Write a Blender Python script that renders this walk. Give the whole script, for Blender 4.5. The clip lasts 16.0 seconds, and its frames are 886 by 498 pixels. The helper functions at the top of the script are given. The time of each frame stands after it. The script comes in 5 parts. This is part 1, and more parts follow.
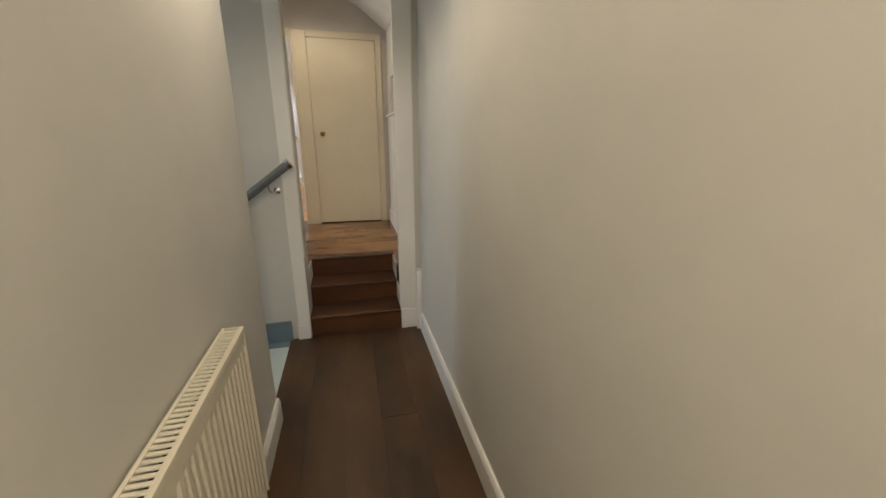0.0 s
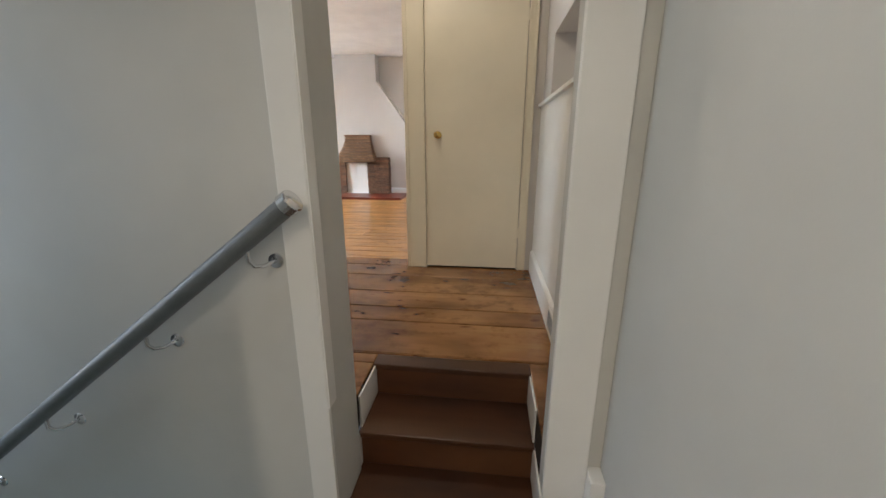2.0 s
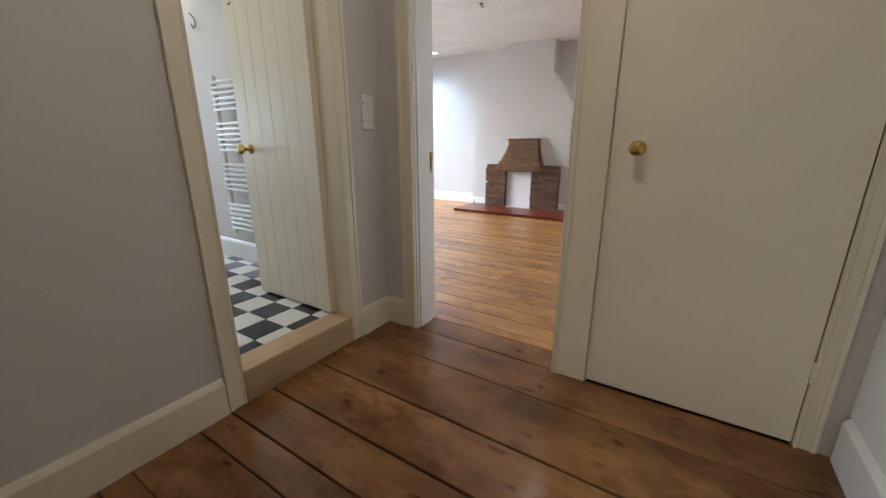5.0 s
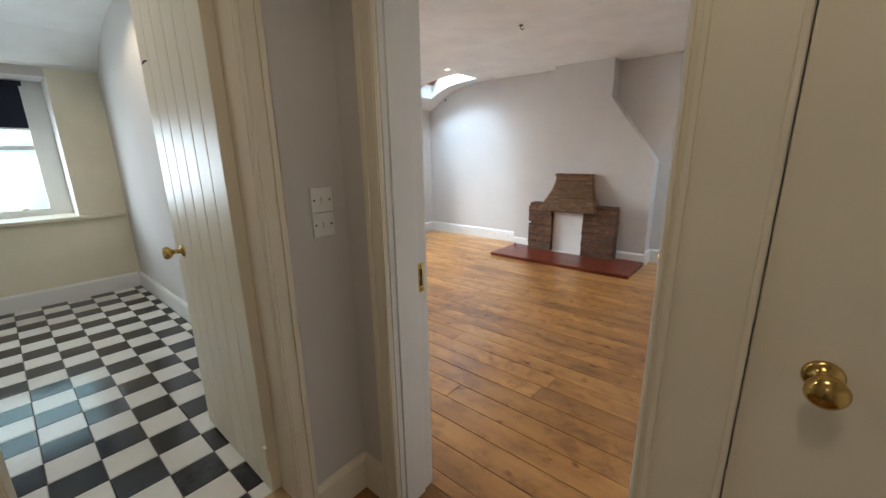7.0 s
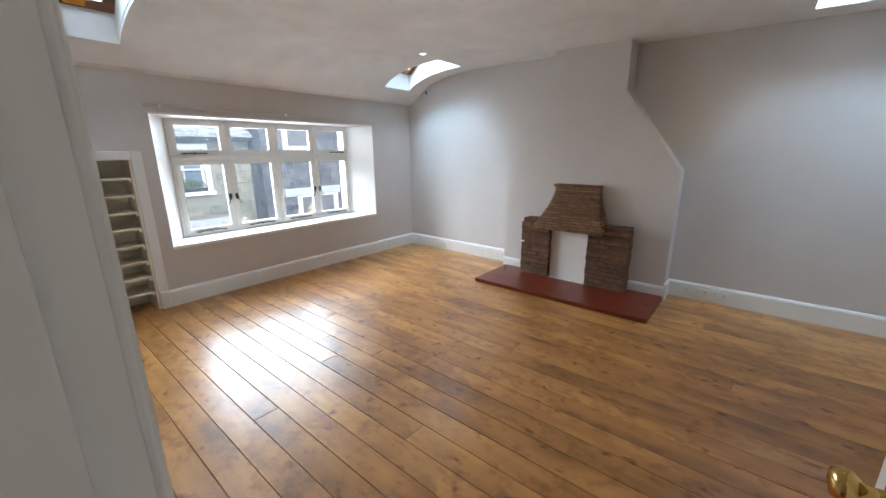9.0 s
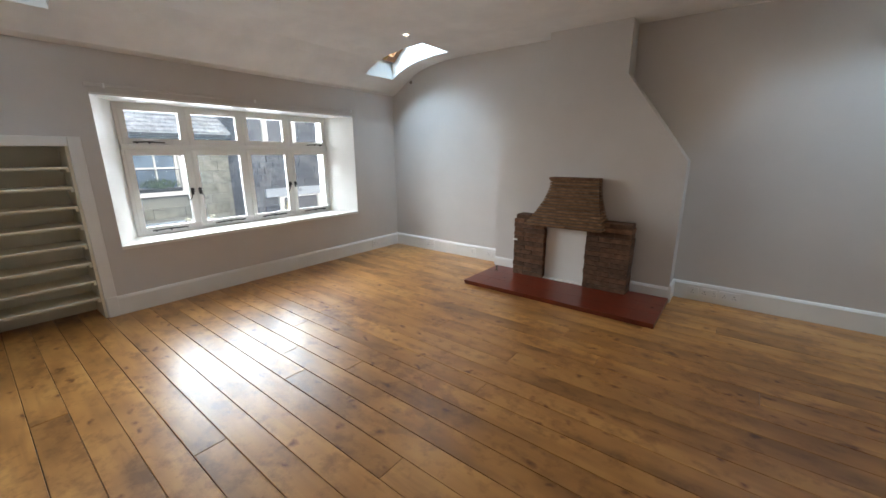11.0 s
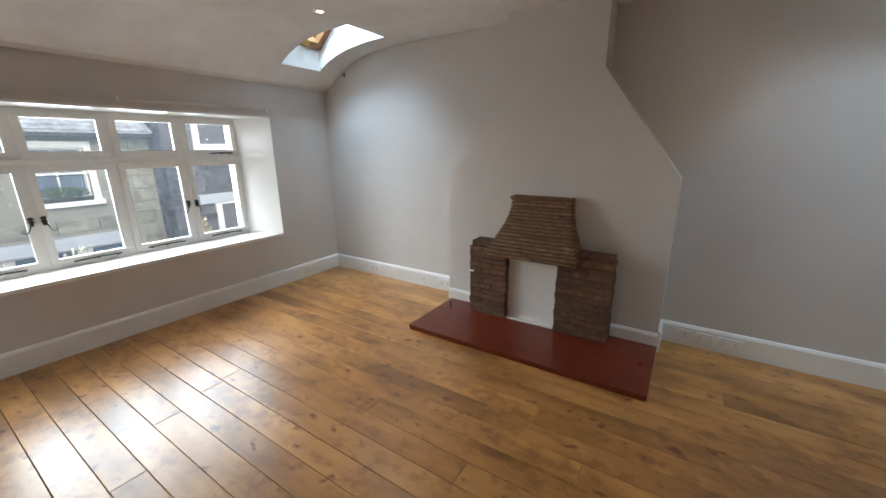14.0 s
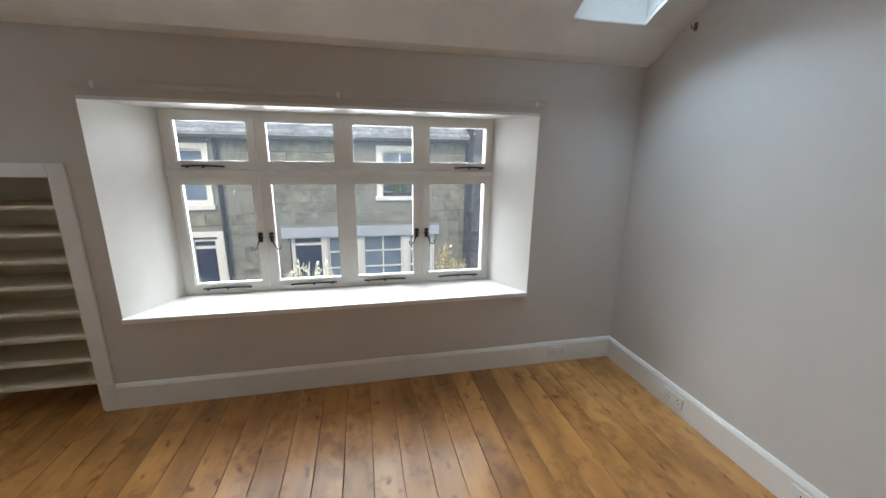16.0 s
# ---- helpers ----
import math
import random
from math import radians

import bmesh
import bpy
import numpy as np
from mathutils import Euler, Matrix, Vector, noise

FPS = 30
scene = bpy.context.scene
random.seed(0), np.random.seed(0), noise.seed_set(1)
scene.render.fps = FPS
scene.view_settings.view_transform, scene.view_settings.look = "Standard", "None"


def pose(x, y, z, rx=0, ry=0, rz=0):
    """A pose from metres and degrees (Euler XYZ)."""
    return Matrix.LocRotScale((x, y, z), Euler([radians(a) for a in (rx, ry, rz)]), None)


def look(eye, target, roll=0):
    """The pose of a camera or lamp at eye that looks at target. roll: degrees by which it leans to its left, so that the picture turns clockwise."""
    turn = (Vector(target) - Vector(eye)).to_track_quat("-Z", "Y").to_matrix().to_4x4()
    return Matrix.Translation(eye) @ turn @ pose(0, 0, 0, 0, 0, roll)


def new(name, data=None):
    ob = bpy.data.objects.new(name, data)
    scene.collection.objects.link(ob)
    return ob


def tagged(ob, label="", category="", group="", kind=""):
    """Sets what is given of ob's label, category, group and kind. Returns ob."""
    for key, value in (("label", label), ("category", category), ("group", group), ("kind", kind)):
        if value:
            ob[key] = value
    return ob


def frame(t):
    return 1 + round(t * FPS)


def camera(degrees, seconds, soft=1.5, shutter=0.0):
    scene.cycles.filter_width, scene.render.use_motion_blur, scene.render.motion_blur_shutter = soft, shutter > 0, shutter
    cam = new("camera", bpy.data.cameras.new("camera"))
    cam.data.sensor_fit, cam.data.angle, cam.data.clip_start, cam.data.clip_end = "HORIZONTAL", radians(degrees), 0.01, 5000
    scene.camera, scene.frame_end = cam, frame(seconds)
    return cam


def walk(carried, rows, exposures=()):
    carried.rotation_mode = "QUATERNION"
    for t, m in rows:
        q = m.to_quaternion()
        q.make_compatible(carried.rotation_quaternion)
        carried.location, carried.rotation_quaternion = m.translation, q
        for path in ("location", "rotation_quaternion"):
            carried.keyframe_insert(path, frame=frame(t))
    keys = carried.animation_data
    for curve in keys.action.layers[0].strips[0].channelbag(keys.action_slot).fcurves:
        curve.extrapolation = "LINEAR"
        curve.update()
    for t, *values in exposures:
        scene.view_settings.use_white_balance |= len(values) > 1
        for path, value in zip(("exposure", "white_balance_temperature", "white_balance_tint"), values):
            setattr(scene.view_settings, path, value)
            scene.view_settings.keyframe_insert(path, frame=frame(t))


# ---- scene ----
cam = camera(99.2, 16.0)
PATH = [
    (0, (0.398, 0.005, 1.471), (0.862, 1.867, 0.907), 0.2),
    (0.5, (0.512, 0.455, 1.467), (0.744, 2.363, 0.913), 0.2),
    (1, (0.577, 0.932, 1.493), (0.615, 2.854, 0.943), 0.2),
    (1.5, (0.538, 1.383, 1.467), (0.411, 3.304, 0.924), 0.2),
    (2, (0.534, 1.777, 1.457), (0.307, 3.689, 0.915), -0.0),
    (2.5, (0.542, 2.088, 1.457), (0.165, 3.977, 0.922), -0.5),
    (3, (0.516, 2.35, 1.469), (-0.008, 4.204, 0.933), -0.4),
    (3.5, (0.532, 2.595, 1.451), (-0.157, 4.398, 0.926), -0.4),
    (4, (0.527, 2.759, 1.444), (-0.343, 4.485, 0.929), -0.2),
    (4.2, (0.489, 2.822, 1.45), (-0.418, 4.526, 0.926), -0.2),
    (6.4, (0.129, 3.57, 1.774), (-1.101, 5.066, 1.274), -0.6),
    (7, (0.035, 3.879, 1.873), (-1.222, 5.358, 1.391), -1.0),
    (7.4, (-0.025, 4.138, 1.943), (-1.263, 5.625, 1.439), -0.4),
    (8, (-0.153, 4.407, 1.989), (-1.391, 5.896, 1.487), -0.2),
    (8.5, (-0.293, 4.635, 1.987), (-1.534, 6.121, 1.484), -0.4),
    (11, (-0.612, 5.099, 1.837), (-1.809, 6.626, 1.349), -0.3),
    (11.5, (-0.582, 5.138, 1.848), (-1.658, 6.749, 1.351), -0.5),
    (12, (-0.543, 5.185, 1.854), (-1.497, 6.869, 1.351), -0.7),
    (12.5, (-0.496, 5.267, 1.861), (-1.348, 7.004, 1.355), -0.8),
    (13, (-0.522, 5.39, 1.887), (-1.341, 7.145, 1.385), -0.6),
    (13.5, (-0.696, 5.626, 1.954), (-1.536, 7.366, 1.438), -0.7),
    (14, (-0.936, 5.967, 1.992), (-1.997, 7.581, 1.473), -0.6),
    (14.5, (-1.224, 6.308, 2.001), (-2.59, 7.68, 1.501), -0.3),
    (15, (-1.595, 6.59, 2.037), (-3.181, 7.703, 1.544), 0.3),
    (15.5, (-1.934, 6.996, 2.08), (-3.712, 7.763, 1.578), 0.6),
    (16, (-2.33, 7.304, 2.074), (-4.221, 7.722, 1.575), 0.9),
]
LIGHT = [(0.0, 2.45, 6850, 10), (1.0, 2.5, 6450, 10), (2.0, 2.5, 6200, 10), (2.5, 2.45, 6050, 10), (3.5, 2.42, 5850, 10), (4.0, 2.3, 5850, 10), (6.5, 1.8, 6050, 10), (7.0, 1.66, 6300, 10), (8.5, 1.38, 6050, 10),
         (11.0, 0.9, 6500, 10), (14.0, 0.87, 6500, 10), (15.5, 0.55, 6550, 10), (16.0, 0.47, 6600, 10)]
walk(cam, [(t, look(eye, target, roll)) for t, eye, target, roll in PATH], exposures=LIGHT)

# ---- world, sun and exposure ----
SUN_EL, SUN_AZ = 35.0, 105.0
world = bpy.data.worlds.new("overcast_sky")
scene.world = world
world.use_nodes = True
wn = world.node_tree
sky = wn.nodes.new("ShaderNodeTexSky")
sky.sky_type = "NISHITA"
sky.sun_disc = False
sky.sun_elevation = radians(SUN_EL)
sky.sun_rotation = radians(SUN_AZ)
sky.air_density, sky.dust_density, sky.ozone_density = 1.0, 4.0, 1.0
wn.nodes["Background"].inputs[1].default_value = 0.15
wn.links.new(sky.outputs[0], wn.nodes["Background"].inputs[0])
sun_data = bpy.data.lights.new("sun", "SUN")
sun_data.energy, sun_data.angle, sun_data.color = 0.3, radians(45), (1.0, 0.98, 0.95)
sun = new("sun", sun_data)
sun.matrix_world = look((30, -8, 22), (0, 0, 0))


def sky_lamp(name, eye, target, w, h, watts, color=(0.80, 0.90, 1.0), spread=180):
    d = bpy.data.lights.new(name, "AREA")
    d.shape, d.size, d.size_y, d.energy, d.color = "RECTANGLE", w, h, watts, color
    d.spread = radians(spread)
    ob = new(name, d)
    ob.matrix_world = look(eye, target)
    return ob


# daylight of the open sky at the window and the roof windows; the unseen stairwell opening's lamp is added fill
sky_lamp("sky_at_window", (-6.00, 7.19, 2.30), (-4.36, 7.19, 1.15), 2.7, 2.0, 205, (0.87, 0.945, 1.0))
sky_lamp("sky_at_skylight", (-4.06, 8.56, 3.78), (-3.84, 9.05, 2.6), 0.44, 0.70, 26, (0.56, 0.78, 1.0), 115)
sky_lamp("sky_at_skylight", (-4.26, 5.485, 3.78), (-3.96, 5.485, 2.9), 0.50, 0.80, 17, (0.66, 0.84, 1.0), 140)
sky_lamp("sky_at_skylight", (0.24, 8.56, 3.78), (0.30, 9.05, 2.6), 0.40, 0.60, 20, (0.58, 0.79, 1.0), 125)
sky_lamp("sky_at_bath_window", (-5.22, 3.68, 1.95), (-3.0, 3.68, 1.75), 1.0, 1.0, 15)
sky_lamp("stair_opening_fill", (-2.93, 2.31, 1.35), (0, 2.31, 0.9), 0.7, 1.6, 3.2)


def downlight_and_fill_lamp(x, y, z, watts, color, cone, size):
    d = bpy.data.lights.new("downlight_and_fill_lamp", "SPOT")
    d.energy, d.color, d.spot_size, d.spot_blend, d.shadow_soft_size = watts, color, radians(cone), 0.4, size
    ob = new("downlight_and_fill_lamp", d)
    ob.matrix_world = look((x, y, z), (x, y + 0.001, 0))
    return ob


WARM = (1.0, 0.83, 0.63)
LANDING = (1.0, 0.845, 0.65)
HALL = (1.0, 0.865, 0.70)
# Hall, landing and bathroom lamps are unseen warm fill, added without fixtures.
LAMPS = [  # x, y, z, watts, colour, cone, softness
    (0.45, -0.75, 2.36, 12.5, HALL, 168, 0.10), (0.22, 1.45, 2.36, 3.6, HALL, 165, 0.10), (-0.80, 2.42, 2.40, 0.4, WARM, 80, 0.04),
    (0.0, 3.75, 2.90, 5.4, LANDING, 165, 0.16),
    (-3.3, 4.30, 2.93, 4.2, WARM, 150, 0.08), (-2.0, 3.5, 2.93, 3.6, WARM, 150, 0.08),
    (-3.46, 8.15, 2.97, 2.0, WARM, 130, 0.05), (-3.16, 6.13, 2.97, 2.0, WARM, 130, 0.05), (-0.4, 8.26, 2.93, 1.0, WARM, 130, 0.05), (-0.5, 6.1, 2.93, 1.0, WARM, 130, 0.05),
]
for lx, ly, lz, lw, lc, cone, soft in LAMPS:
    downlight_and_fill_lamp(lx, ly, lz - 0.012, lw, lc, cone, soft)


# ---- materials ----
def nodes_of(name, rough=0.5, metal=0.0, spec=0.5):
    m = bpy.data.materials.new(name)
    m.use_nodes = True
    t = m.node_tree
    b = t.nodes["Principled BSDF"]
    b.inputs["Roughness"].default_value = rough
    b.inputs["Metallic"].default_value = metal
    b.inputs["Specular IOR Level"].default_value = spec
    return m, t, b


def link(t, a, b):
    t.links.new(a, b)


def coords(t, scale=(1, 1, 1), kind="Object", shuffle=False):
    tc = t.nodes.new("ShaderNodeTexCoord")
    mp = t.nodes.new("ShaderNodeMapping")
    mp.inputs["Scale"].default_value = scale
    src = tc.outputs[kind]
    if shuffle:
        oi = t.nodes.new("ShaderNodeObjectInfo")
        mul = t.nodes.new("ShaderNodeMath")
        mul.operation = "MULTIPLY"
        mul.inputs[1].default_value = 37.0
        link(t, oi.outputs["Random"], mul.inputs[0])
        add = t.nodes.new("ShaderNodeVectorMath")
        add.operation = "ADD"
        link(t, src, add.inputs[0])
        link(t, mul.outputs[0], add.inputs[1])
        src = add.outputs[0]
    link(t, src, mp.inputs[0])
    return mp.outputs[0]


def noise_of(t, vec, scale, detail=4, rough=0.55):
    n = t.nodes.new("ShaderNodeTexNoise")
    n.inputs["Scale"].default_value, n.inputs["Detail"].default_value, n.inputs["Roughness"].default_value = scale, detail, rough
    link(t, vec, n.inputs["Vector"])
    return n.outputs["Fac"]


def ramp_of(t, fac, stops):
    r = t.nodes.new("ShaderNodeValToRGB")
    e = r.color_ramp.elements
    while len(e) < len(stops):
        e.new(0.5)
    for el, (p, c) in zip(e, stops):
        el.position, el.color = p, (*c, 1)
    link(t, fac, r.inputs[0])
    return r.outputs[0]


def mixed(t, fac, a, b, mode="MIX"):
    m = t.nodes.new("ShaderNodeMix")
    m.data_type, m.blend_type = "RGBA", mode
    for sock, v in ((m.inputs[0], fac), (m.inputs[6], a), (m.inputs[7], b)):
        if isinstance(v, (int, float)):
            sock.default_value = v
        elif isinstance(v, tuple):
            sock.default_value = (*v, 1)
        else:
            link(t, v, sock)
    return m.outputs[2]


def bumped(t, b, height, strength=0.2, dist=0.01):
    n = t.nodes.new("ShaderNodeBump")
    n.inputs["Strength"].default_value, n.inputs["Distance"].default_value = strength, dist
    link(t, height, n.inputs["Height"])
    link(t, n.outputs[0], b.inputs["Normal"])


def ranged(t, fac, lo, hi):
    n = t.nodes.new("ShaderNodeMapRange")
    n.inputs[3].default_value, n.inputs[4].default_value = lo, hi
    link(t, fac, n.inputs[0])
    return n.outputs[0]


def paint(name, col, rough=0.6, bump=0.12, var=0.06, scale=3.0, spec=0.4):
    """Painted plaster or wood: faint patches, roller stipple and soft bumps."""
    m, t, b = nodes_of(name, rough, spec=spec)
    v = coords(t)
    big = noise_of(t, v, scale, 3)
    lo = tuple(c * (1 - var) for c in col)
    hi = tuple(min(1, c * (1 + var)) for c in col)
    link(t, ramp_of(t, big, [(0.3, lo), (0.7, hi)]), b.inputs["Base Color"])
    fine = noise_of(t, v, 160, 2)
    mid = noise_of(t, v, 9, 3)
    s = t.nodes.new("ShaderNodeMath")
    s.operation = "MULTIPLY_ADD"
    s.inputs[1].default_value = 0.25
    link(t, fine, s.inputs[0])
    link(t, mid, s.inputs[2])
    bumped(t, b, s.outputs[0], bump, 0.006)
    link(t, ranged(t, mid, rough - 0.07, rough + 0.07), b.inputs["Roughness"])
    return m


def timber(name, dark, mid, light, along="x", rough=0.3, knots=True, var=0.35, stretch=14.0, gloss_var=0.10, spec=0.5, shuffle=True, smudge=1.0):
    """Boards with faint grain along one axis, cloudy stains, clustered smudges, knots and a random tone for each board."""
    m, t, b = nodes_of(name, rough, spec=spec)

    def along_axis(u, w):
        return {"x": (u, w, w), "y": (w, u, w), "z": (w, w, u)}[along]
    grain = noise_of(t, coords(t, along_axis(1, stretch), shuffle=shuffle), 2.0, 5, 0.5)
    cloud = noise_of(t, coords(t, along_axis(1.0, 2.6), shuffle=shuffle), 1.7, 3, 0.5)
    col = ramp_of(t, cloud, [(0.32, dark), (0.5, mid), (0.68, light)])
    col = mixed(t, 1.0, col, ramp_of(t, grain, [(0.25, (0.88, 0.86, 0.84)), (0.5, (1, 1, 1)), (0.75, (1.06, 1.06, 1.05))]), "MULTIPLY")
    if knots:
        fleck = noise_of(t, coords(t, along_axis(9, 11), shuffle=shuffle), 1.2, 5, 0.62)
        patch = noise_of(t, coords(t, along_axis(1.3, 3.0), shuffle=shuffle), 1.3, 2, 0.5)
        both = t.nodes.new("ShaderNodeMath")
        both.operation = "MULTIPLY_ADD"
        both.inputs[1].default_value = 0.55
        link(t, patch, both.inputs[0])
        link(t, fleck, both.inputs[2])
        dim = 1 - 0.36 * smudge
        col = mixed(t, 1.0, col, ramp_of(t, both.outputs[0], [(0.77, (1, 1, 1)), (0.855, (dim + 0.2, dim + 0.17, dim + 0.13)), (0.95, (dim, dim * 0.92, dim * 0.85))]), "MULTIPLY")
        streak = noise_of(t, coords(t, along_axis(0.8, 7.0), shuffle=shuffle), 1.5, 4, 0.6)
        col = mixed(t, 1.0, col, ramp_of(t, streak, [(0.63, (1, 1, 1)), (0.73, (0.78, 0.74, 0.70)), (0.84, (0.52, 0.44, 0.37))]), "MULTIPLY")
        cc = coords(t, along_axis(2.9, 4.6), shuffle=shuffle)
        nz = t.nodes.new("ShaderNodeTexNoise")
        nz.inputs["Scale"].default_value = 3.5
        nz.inputs["Detail"].default_value = 3.0
        link(t, cc, nz.inputs["Vector"])
        wob = t.nodes.new("ShaderNodeVectorMath")
        wob.operation = "MULTIPLY_ADD"
        wob.inputs[1].default_value = (0.42, 0.42, 0.42)
        link(t, nz.outputs["Color"], wob.inputs[0])
        link(t, cc, wob.inputs[2])
        vo = t.nodes.new("ShaderNodeTexVoronoi")
        vo.inputs["Scale"].default_value = 1.9
        link(t, wob.outputs[0], vo.inputs["Vector"])
        spot = ramp_of(t, vo.outputs["Distance"], [(0.0, (0.27, 0.17, 0.11)), (0.07, (0.42, 0.29, 0.20)), (0.125, (0.72, 0.63, 0.55)), (0.21, (1, 1, 1))])
        col = mixed(t, 1.0, col, spot, "MULTIPLY")
    oi = t.nodes.new("ShaderNodeObjectInfo")
    tone = ramp_of(t, oi.outputs["Random"], [(0.0, (1 - var, 1 - var * 1.12, 1 - var * 1.25)), (1.0, (1 + var * 0.5,) * 3)])
    col = mixed(t, 1.0, col, tone, "MULTIPLY")
    link(t, col, b.inputs["Base Color"])
    link(t, ranged(t, cloud, rough + gloss_var, rough - gloss_var * 0.5), b.inputs["Roughness"])
    bumped(t, b, grain, 0.07, 0.003)
    return m


def plain(name, col, rough=0.4, metal=0.0, spec=0.5, var=0.08, scale=25):
    m, t, b = nodes_of(name, rough, metal, spec)
    n = noise_of(t, coords(t), scale, 3)
    link(t, ramp_of(t, n, [(0.3, tuple(c * (1 - var) for c in col)), (0.7, tuple(min(1, c * (1 + var)) for c in col))]), b.inputs["Base Color"])
    link(t, ranged(t, n, max(0.03, rough - 0.06), rough + 0.06), b.inputs["Roughness"])
    return m


def masonry(name, a, bcol, c, rough=0.85, scale=18, bump=0.6):
    """Brick and stone: a random tone for each piece, mottled, with a rough face."""
    m, t, b = nodes_of(name, rough, spec=0.25)
    oi = t.nodes.new("ShaderNodeObjectInfo")
    gi = t.nodes.new("ShaderNodeNewGeometry")
    s = t.nodes.new("ShaderNodeMath")
    s.operation = "ADD"
    link(t, oi.outputs["Random"], s.inputs[0])
    link(t, gi.outputs["Random Per Island"], s.inputs[1])
    f = t.nodes.new("ShaderNodeMath")
    f.operation = "FRACT"
    link(t, s.outputs[0], f.inputs[0])
    base = ramp_of(t, f.outputs[0], [(0.0, a), (0.5, bcol), (1.0, c)])
    v = coords(t, shuffle=True)
    n = noise_of(t, v, scale, 6, 0.65)
    blot = noise_of(t, v, scale * 0.25, 3)
    col = mixed(t, 1.0, base, ramp_of(t, n, [(0.25, (0.55,) * 3), (0.75, (1.3,) * 3)]), "MULTIPLY")
    col = mixed(t, 1.0, col, ramp_of(t, blot, [(0.3, (0.75, 0.73, 0.7)), (0.7, (1.15,) * 3)]), "MULTIPLY")
    link(t, col, b.inputs["Base Color"])
    bumped(t, b, n, bump, 0.008)
    return m


def glass(name, tint=(1, 1, 1), film=0.0):
    """Clear pane: mirror at grazing angles; a faint even bluish veil imitates glare haze."""
    m, t, b = nodes_of(name, 0.1)
    tr = t.nodes.new("ShaderNodeBsdfTransparent")
    tr.inputs[0].default_value = (*tint, 1)
    haze_veil = t.nodes.new("ShaderNodeBsdfTranslucent")
    haze_veil.inputs[0].default_value = (0.62, 0.78, 0.95, 1)
    base = t.nodes.new("ShaderNodeMixShader")
    link(t, ranged(t, noise_of(t, coords(t), 3.0, 3), film * 0.6, film * 1.4), base.inputs[0])
    link(t, tr.outputs[0], base.inputs[1])
    link(t, haze_veil.outputs[0], base.inputs[2])
    gl = t.nodes.new("ShaderNodeBsdfGlossy")
    gl.inputs["Roughness"].default_value = 0.02
    fr = t.nodes.new("ShaderNodeFresnel")
    fr.inputs[0].default_value = 1.45
    mx = t.nodes.new("ShaderNodeMixShader")
    link(t, fr.outputs[0], mx.inputs[0])
    link(t, base.outputs[0], mx.inputs[1])
    link(t, gl.outputs[0], mx.inputs[2])
    link(t, mx.outputs[0], t.nodes["Material Output"].inputs[0])
    return m


def glowing(name, col, strength):
    m, t, b = nodes_of(name)
    b.inputs["Base Color"].default_value = (*col, 1)
    b.inputs["Emission Color"].default_value = (*col, 1)
    b.inputs["Emission Strength"].default_value = strength
    return m


M_WALL = paint("grey_wall_paint", (0.62, 0.585, 0.55), 0.78, var=0.022, bump=0.08, spec=0.15)
M_HALL = paint("hall_wall_paint", (0.59, 0.582, 0.546), 0.55, bump=0.12, var=0.03)
M_CEIL = paint("white_ceiling_paint", (0.80, 0.79, 0.77), 0.7)
M_WHITE = paint("white_gloss_paint", (0.80, 0.79, 0.76), 0.32, bump=0.08, var=0.03, spec=0.5)
M_CREAM = paint("cream_eggshell_paint", (0.78, 0.712, 0.565), 0.36, bump=0.08, var=0.035, spec=0.5)
M_CREAMWALL = paint("cream_wall_paint", (0.80, 0.74, 0.58), 0.5)
M_PINE = timber("varnished_pine_boards", (0.30, 0.136, 0.036), (0.49, 0.235, 0.068), (0.62, 0.325, 0.104), rough=0.29, var=0.13, spec=0.82, smudge=0.95, gloss_var=0.05)
M_LAND = timber("dark_varnished_boards", (0.155, 0.067, 0.022), (0.265, 0.122, 0.040), (0.37, 0.185, 0.067), rough=0.2, var=0.12, spec=0.55, smudge=0.9)
M_HALLFLOOR = timber("dark_stained_boards", (0.040, 0.019, 0.008), (0.070, 0.034, 0.013), (0.105, 0.053, 0.021), along="y", rough=0.4, var=0.12, knots=False, stretch=7.0)
M_STEP = timber("dark_red_brown_step_wood", (0.055, 0.020, 0.008), (0.095, 0.037, 0.014), (0.14, 0.060, 0.024), rough=0.36, knots=False)
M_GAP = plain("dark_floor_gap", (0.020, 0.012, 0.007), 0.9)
M_BRICK = masonry("brown_fireplace_brick", (0.115, 0.070, 0.048), (0.155, 0.088, 0.056), (0.225, 0.118, 0.070), bump=0.8)
M_TILEBRICK = masonry("brown_clay_tile", (0.20, 0.115, 0.064), (0.25, 0.142, 0.076), (0.31, 0.178, 0.096), scale=22)
M_MORTAR = plain("dark_mortar", (0.15, 0.110, 0.082), 0.95, var=0.2, scale=60)
M_HEARTH = plain("red_painted_hearth", (0.15, 0.026, 0.011), 0.3, var=0.16, scale=9)
M_BRASS = plain("polished_brass", (0.62, 0.42, 0.14), 0.2, 1.0)
M_CHROME = plain("chrome", (0.72, 0.72, 0.72), 0.14, 1.0)
M_BLACKIRON = plain("black_iron", (0.018, 0.018, 0.018), 0.45)
M_GREYRAIL = plain("grey_painted_handrail", (0.13, 0.14, 0.145), 0.42, var=0.12)
M_BLUE = paint("blue_grey_stair_paint", (0.16, 0.22, 0.26), 0.45)
M_MINT = paint("pale_mint_stair_paint", (0.55, 0.62, 0.56), 0.5)
M_PLASTIC = plain("white_plastic", (0.80, 0.79, 0.77), 0.3, var=0.02)
# Near-black: stands in for shade inside hollows, also colours the cable and screws.
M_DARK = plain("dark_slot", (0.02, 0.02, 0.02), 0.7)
M_RADW = plain("cream_radiator_enamel", (0.74, 0.70, 0.58), 0.3, var=0.03)
